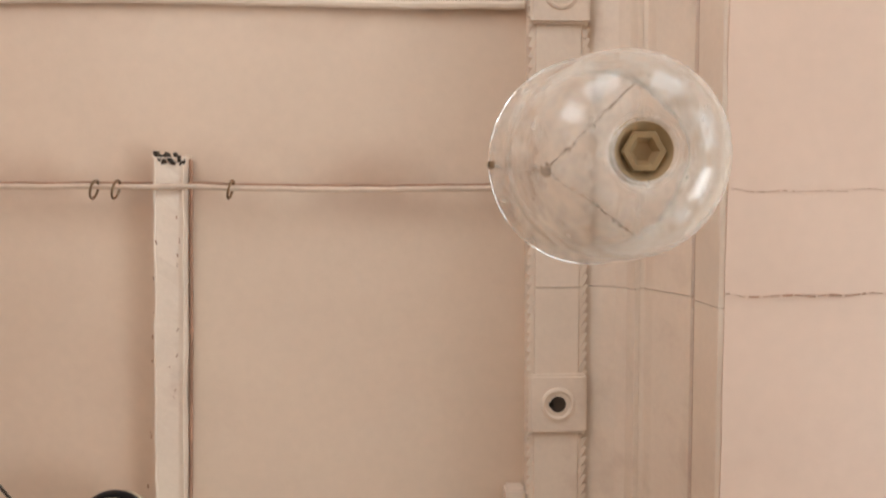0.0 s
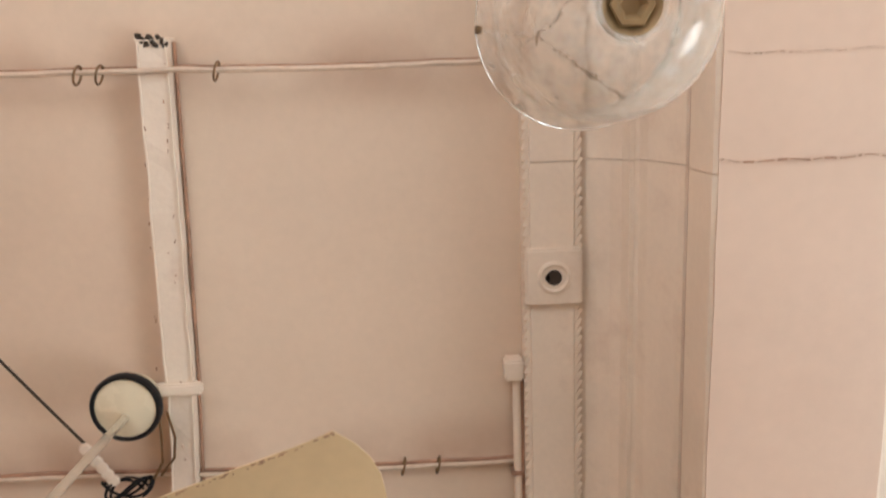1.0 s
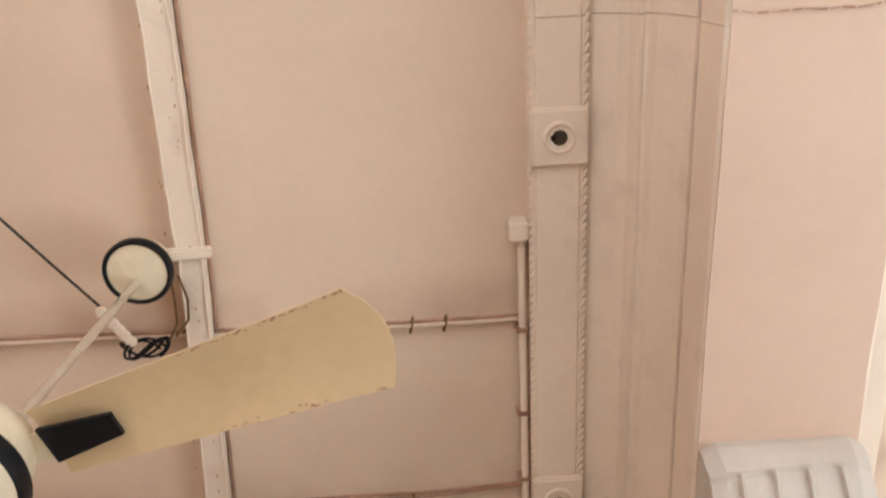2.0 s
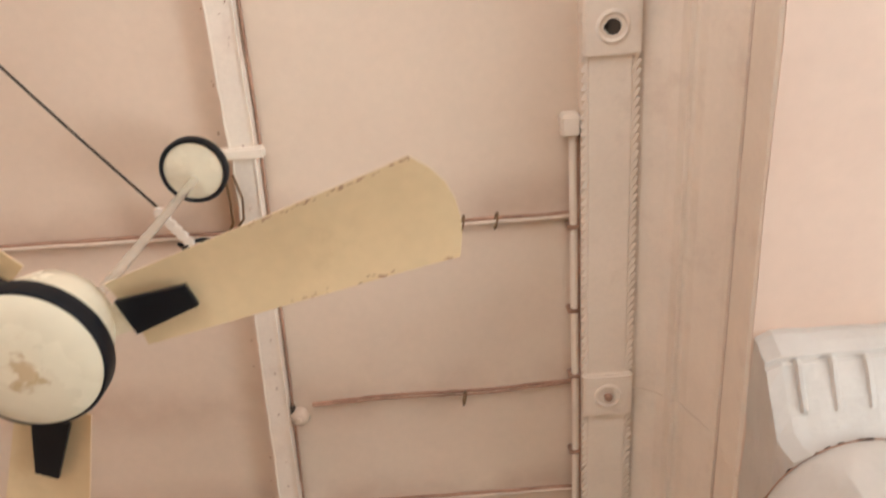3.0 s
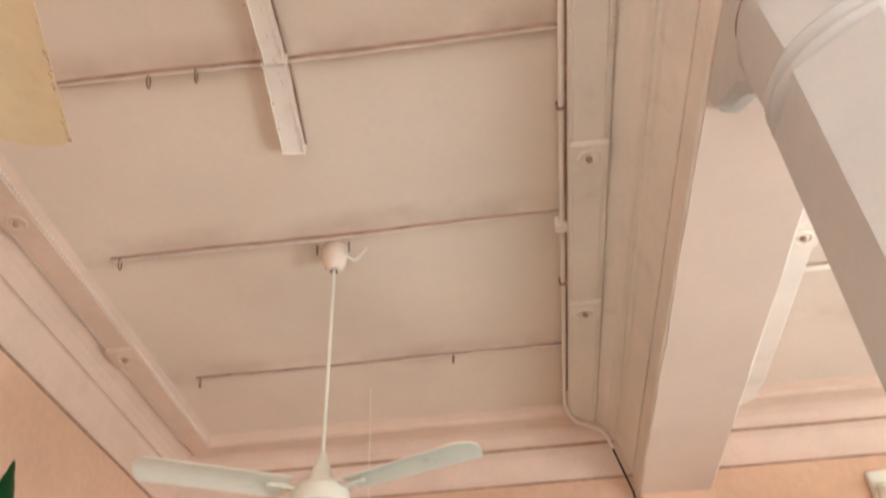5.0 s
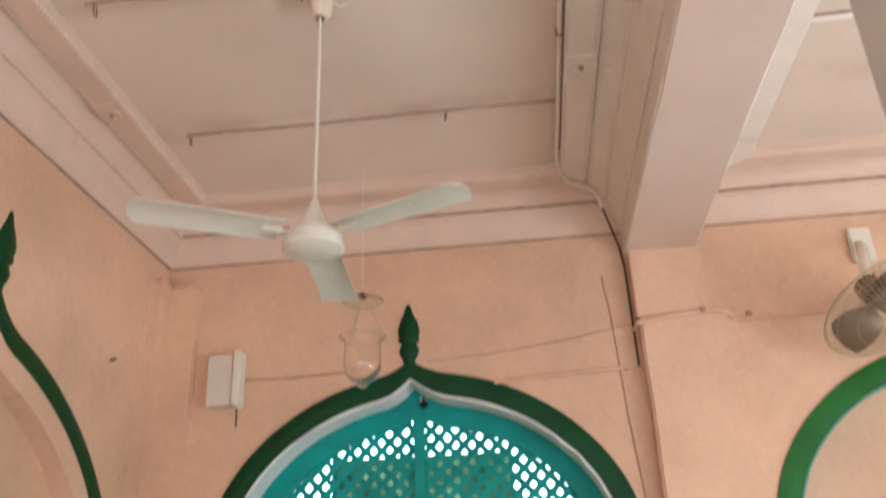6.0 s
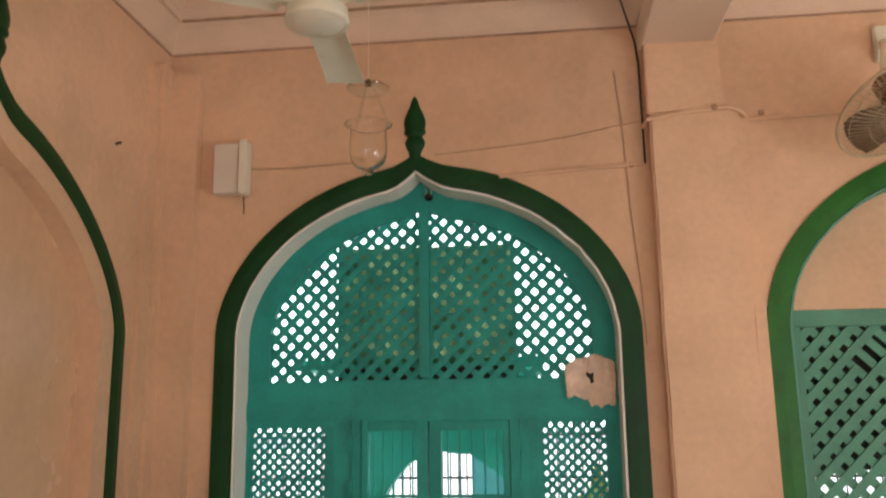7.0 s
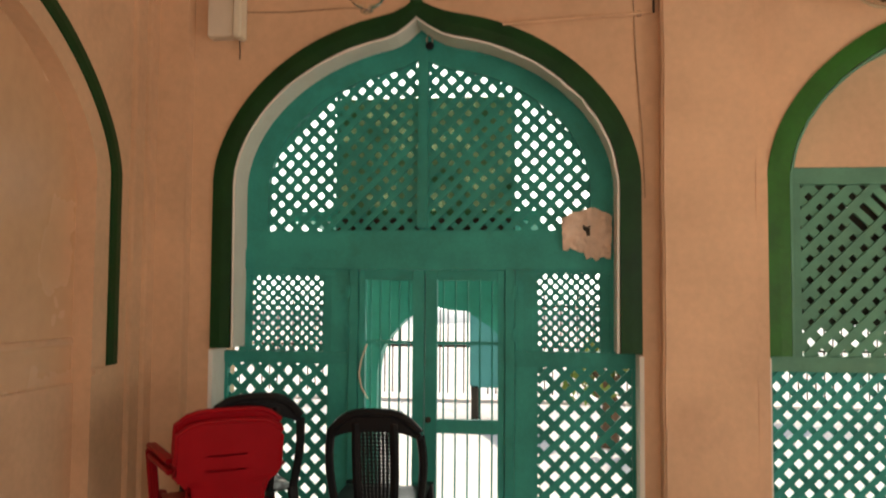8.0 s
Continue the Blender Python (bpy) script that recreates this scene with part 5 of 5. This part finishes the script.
# ---- wall fan in the aisle ----
def wall_fan(c, facing, radius):
    f = Vector(facing).normalized()
    t = thing("wall_fan", c, "bronze wire cage wall fan hung in the aisle", "fan")
    c = Vector(c)
    q = f.to_track_quat('Z', 'Y').to_matrix().to_4x4()
    m = Matrix.Translation(c) @ q

    def dome(k, depth):
        return depth * (1 - (k) ** 2.2)
    for nm, sgn, depth in (("front_guard", 1, 0.085), ("rear_guard", -1, 0.085)):
        bm = bmesh.new()
        for k in (0.22, 0.6, 0.86):
            ring(bm, (0, 0, sgn * dome(k, depth)), (0, 0, 1), radius * k, 0.0018, 36, 4)
        for i in range(64):
            a = i * math.tau / 64
            pts = [(radius * k * math.cos(a), radius * k * math.sin(a), sgn * dome(k, depth)) for k in (0.2, 0.45, 0.7, 0.88, 1.0)]
            tube(bm, pts, 0.0019, 4)
        bmesh.ops.transform(bm, verts=bm.verts, matrix=m)
        part(nm, bm, M_TAN, t)
    bm = bmesh.new()
    ring(bm, (0, 0, 0), (0, 0, 1), radius, 0.007, 56, 8)
    bmesh.ops.transform(bm, verts=bm.verts, matrix=m)
    part("rim", bm, M_TAN, t, "", True)
    bm = bmesh.new()
    lathe(bm, [(0, 0.086), (0.05, 0.084), (0.052, 0.078), (0, 0.076)], (0, 0, 0), 28)
    bmesh.ops.transform(bm, verts=bm.verts, matrix=m)
    part("badge", bm, M_STEEL, t, "", True)
    for k in range(3):
        bm = bmesh.new()
        nx, ny = 10, 6
        vs = []
        for i in range(nx + 1):
            r_ = 0.05 + (radius * 0.86 - 0.05) * i / nx
            row_ = []
            for j in range(ny + 1):
                g = j / ny - 0.5
                a = g * (0.5 + 0.75 * math.sin(math.pi * (0.15 + 0.7 * i / nx))) + k * math.tau / 3
                row_.append(bm.verts.new((r_ * math.cos(a), r_ * math.sin(a), 0.09 * g * (1 - 0.3 * i / nx))))
            vs.append(row_)
        for i in range(nx):
            for j in range(ny):
                bm.faces.new((vs[i][j], vs[i + 1][j], vs[i + 1][j + 1], vs[i][j + 1]))
        bmesh.ops.solidify(bm, geom=list(bm.faces), thickness=0.003)
        bmesh.ops.transform(bm, verts=bm.verts, matrix=m)
        part("blade", bm, M_BROWN, t, "", True)
    bm = bmesh.new()
    lathe(bm, [(0, -0.20), (0.04, -0.195), (0.062, -0.17), (0.068, -0.09), (0.05, -0.075), (0.03, 0.03), (0, 0.035)], (0, 0, 0), 28)
    bmesh.ops.transform(bm, verts=bm.verts, matrix=m)
    part("motor", bm, M_BROWN, t, "", True)
    back = m @ Vector((0, 0, -0.14))
    bm = bmesh.new()
    tube(bm, [back, back + Vector((0.02, 0.05, 0.10)), (back.x + 0.10, YE - 0.20, back.z + 0.30), (back.x + 0.17, YE - 0.03, back.z + 0.38)], 0.026, 12)
    part("arm", bm, M_IVORY, t, "", True)
    bm = bmesh.new()
    box(bm, back.x + 0.12, back.x + 0.24, YE - 0.035, YE, back.z + 0.28, back.z + 0.48, 0.008)
    part("wall_plate", bm, M_IVORY, t)


wall_fan((1.90, 4.60, 2.92), (0.22, -0.45, -0.86), 0.31)


# ---- chairs ----
def plastic_chair(name, mat, label, perforated, arms=True):
    """A moulded armchair, seat facing -y, standing on z = 0."""
    t = thing(name, (0, 0, 0), label, "chair", "plastic chairs")
    bm = bmesh.new()
    nx, ny = 10, 8
    sheets = []
    for s in (0, 1):
        sheets.append([[bm.verts.new((-0.215 + 0.43 * i / nx, -0.21 + 0.42 * j / ny, 0.425 - 0.018 * math.sin(math.pi * i / nx) * math.sin(math.pi * j / ny) + 0.02 * (j == 0) * -1 - 0.012 * s)) for i in range(nx + 1)] for j in range(ny + 1)])
    for sh in sheets:
        for j in range(ny):
            for i in range(nx):
                bm.faces.new((sh[j][i], sh[j][i + 1], sh[j + 1][i + 1], sh[j + 1][i]))
    part("seat", bm, mat, t, "", True)

    def back(u, v):
        """A place on the back: u from -1 to 1 across, v from 0 to 1 up."""
        w = 0.205 + 0.018 * math.sin(math.pi * v)
        if not perforated:
            w = 0.158 + 0.068 * min(1.0, max(0.0, (v - 0.36) / 0.06))
        return Vector((u * w, 0.205 + 0.085 * v + 0.02 * (1 - u * u), 0.42 + 0.44 * v - (0.075 * abs(u) ** 3 if perforated else 0.035 * u ** 4) * v * v))
    bm = bmesh.new()
    frame_pts = [back(-1, k / 8) for k in range(8)] + [back(-1 + 2 * k / 10, 1 - 0.06 * (abs(-1 + 2 * k / 10) ** 6)) for k in range(11)] + [back(1, 1 - k / 8) for k in range(1, 9)]
    tube(bm, frame_pts, 0.021 if perforated else 0.013, 8)
    part("back_frame", bm, mat, t, "", True)
    if perforated:
        bm = bmesh.new()
        half = 0.42
        for k in range(11):
            u = -half + 2 * half * k / 10
            tube(bm, [back(u, 0.02), back(u, 0.3), back(u, 0.6), back(u * 1.02, 0.9)], 0.0072 if 0 < k < 10 else 0.020, 6)
        for k in range(21):
            v = 0.06 + 0.82 * k / 20
            tube(bm, [back(-half, v), back(-half / 2, v), back(0, v), back(half / 2, v), back(half, v)], 0.0066, 6)
        part("splat", bm, mat, t, "", True)
        bm = bmesh.new()
        for s in (0, 0.008):
            vs = [[bm.verts.new(back(-0.98 + 1.96 * i / 16, 0.80 + 0.18 * j / 4) + Vector((0, s, 0))) for i in range(17)] for j in range(5)]
            for j in range(4):
                for i in range(16):
                    bm.faces.new((vs[j][i], vs[j][i + 1], vs[j + 1][i + 1], vs[j + 1][i]))
        part("top_rail", bm, mat, t, "", True)
    else:
        bm = bmesh.new()
        nx, nz = 18, 44
        for s in (0, 0.009):
            vs = [[bm.verts.new(back(-0.97 + 1.94 * i / nx, 0.02 + 0.96 * j / nz) + Vector((0, s, 0))) for i in range(nx + 1)] for j in range(nz + 1)]
            for j in range(nz):
                for i in range(nx):
                    if j in (22, 29) and 6 <= i <= 12:
                        continue
                    bm.faces.new((vs[j][i], vs[j][i + 1], vs[j + 1][i + 1], vs[j + 1][i]))
        part("back_panel", bm, mat, t, "", True)
    for sx in (-1, 1):
        bm = bmesh.new()
        for q in range(3 if arms else 0):
            tube(bm, [(sx * (0.22 + 0.012 * q), 0.23, 0.645), (sx * (0.245 + 0.012 * q), 0.05, 0.66), (sx * (0.25 + 0.012 * q), -0.14, 0.655), (sx * (0.245 + 0.012 * q), -0.20, 0.62), (sx * (0.225 + 0.012 * q), -0.21, 0.42)], 0.013, 8)
        if arms:
            part("arm", bm, mat, t, "", True)
        for sy in (-1, 1):
            bm = bmesh.new()
            tube(bm, [(sx * 0.205, sy * 0.20, 0.425), (sx * 0.225, sy * 0.225, 0.2), (sx * 0.24, sy * 0.245, 0.0)], 0.026, 8, 0.018)
            part("leg", bm, mat, t, "", True)
    return t


black = plastic_chair("plastic_chair", M_BLACK, "black moulded plastic chair with a perforated back", True, False)
black.matrix_basis = pose(-0.552, 4.97, 0, 0, 0, 182)
red = plastic_chair("plastic_chair", M_RED, "red moulded plastic chair in a stack", False)
red.matrix_basis = pose(-1.27, 4.585, 0, 0, 0, -146)
copy_thing(red, pose(-1.287, 4.610, 0.042, 0, 0, -146))
on_top = copy_thing(black, pose(-1.205, 4.70, 0.088, 0, 0, -146))
tagged(on_top, "black moulded plastic chair stacked on the red chairs", "chair", "plastic chairs")


# ---- outside the screens ----
porch = thing("porch", (-0.42, 6.6, -0.2), "green washed porch with a scalloped arch, in shade", "porch")
bm = bmesh.new()
xl, xr, xc, half = -1.16, 0.20, -0.435, 0.47
line = [(xl, -0.21), (xc - half, -0.21)]
n = 56
for i in range(n + 1):
    u = -half + 2 * half * i / n
    lobes = 0.020 * abs(math.sin(4.5 * math.pi * i / n))
    line.append((xc + u, 0.85 + 0.47 * math.sqrt(max(0, 1 - (u / half) ** 2)) - lobes))
line += [(xc + half, -0.21), (xr, -0.21)]
strip_wall(bm, line, 1.84, "y", 6.55, 6.72)
part("front_wall", bm, M_LATT, porch)
bm = bmesh.new()
box(bm, xl - 0.03, xr + 0.03, YE + 0.37, 6.76, 1.82, 1.88, 0.01)
part("roof", bm, M_LATT, porch)

yard = thing("yard_wall", (0, 13, -0.2), "low peach wall of the yard with iron railing", "wall", kind="structure")
bm = bmesh.new()
box(bm, -14, 16, 13.0, 13.25, -0.21, -0.16, 0.02)
part("wall", bm, M_YARDW, yard)
bm = bmesh.new()
for z in (0.62, 1.22):
    tube(bm, [(-14, 13.1, z), (16, 13.1, z)], 0.02, 6)
part("rail", bm, M_WIRE, yard)
bm = bmesh.new()
for k in range(170):
    x = -10 + 0.12 * k
    tube(bm, [(x, 13.1, -0.08), (x, 13.1, 1.36)], 0.011, 5)
    tube(bm, [(x, 13.1, 1.34), (x, 13.1, 1.40), (x, 13.1, 1.47)], 0.022, 5, 0.002)
tagged(part("railing", bm, M_WIRE, yard), kind="stuff")

shed = thing("shed", (-0.36, 11, -0.2), "small teal painted cabinet on posts in the yard", "shed")
bm = bmesh.new()
box(bm, -0.62, -0.10, 11.0, 11.6, 0.25, 1.45, 0.02)
part("shutter", bm, M_TEAL, shed)
for x in (-0.56, -0.16):
    for y in (11.06, 11.54):
        bm = bmesh.new()
        box(bm, x - 0.04, x + 0.04, y - 0.04, y + 0.04, -0.21, 0.27)
        part("post", bm, M_DARKB, shed)


def tree(x, y, h, spread, seed, leaves):
    rnd = random.Random(seed)
    t = thing("tree", (x, y, -0.2), "leafy green tree standing in the sunlit yard", "tree", "yard trees")
    bm = bmesh.new()
    tube(bm, [(x, y, -0.25), (x + 0.05, y, h * 0.3), (x - 0.04, y + 0.05, h * 0.62)], 0.13, 8, 0.06)
    tips = []
    for k in range(9):
        a = rnd.uniform(0, math.tau)
        e = (x + spread * 0.7 * math.cos(a), y + spread * 0.7 * math.sin(a), h * rnd.uniform(0.55, 0.95))
        tube(bm, [(x, y, h * rnd.uniform(0.32, 0.58)), ((x + e[0]) / 2, (y + e[1]) / 2, e[2] * 0.8), e], 0.05, 6, 0.012)
        tips.append(e)
    part("trunk", bm, M_BARK, t)
    verts, faces = [], []
    for k in range(leaves):
        c = Vector(rnd.choice(tips)) + Vector((rnd.gauss(0, spread * 0.24), rnd.gauss(0, spread * 0.24), rnd.gauss(0, h * 0.10)))
        q = Euler((rnd.uniform(0, 6), rnd.uniform(0, 6), rnd.uniform(0, 6))).to_matrix()
        s = rnd.uniform(0.06, 0.12)
        b = len(verts)
        verts += [tuple(c + q @ Vector(p)) for p in ((-s, 0, 0), (0, -s * 0.42, 0.01), (s, 0, 0), (0, s * 0.42, 0.01))]
        faces.append((b, b + 1, b + 2, b + 3))
    me = bpy.data.meshes.new("crown")
    me.from_pydata(verts, [], faces)
    me.materials.append(M_LEAF)
    ob = new("crown", me)
    ob.parent = t
    ob.matrix_parent_inverse = t.matrix_basis.inverted()


tree(-4.2, 9.6, 1.5, 0.7, 3, 170)
tree(2.9, 12.0, 1.3, 0.8, 8, 170)
tree(0.95, 9.8, 0.80, 0.40, 5, 120)
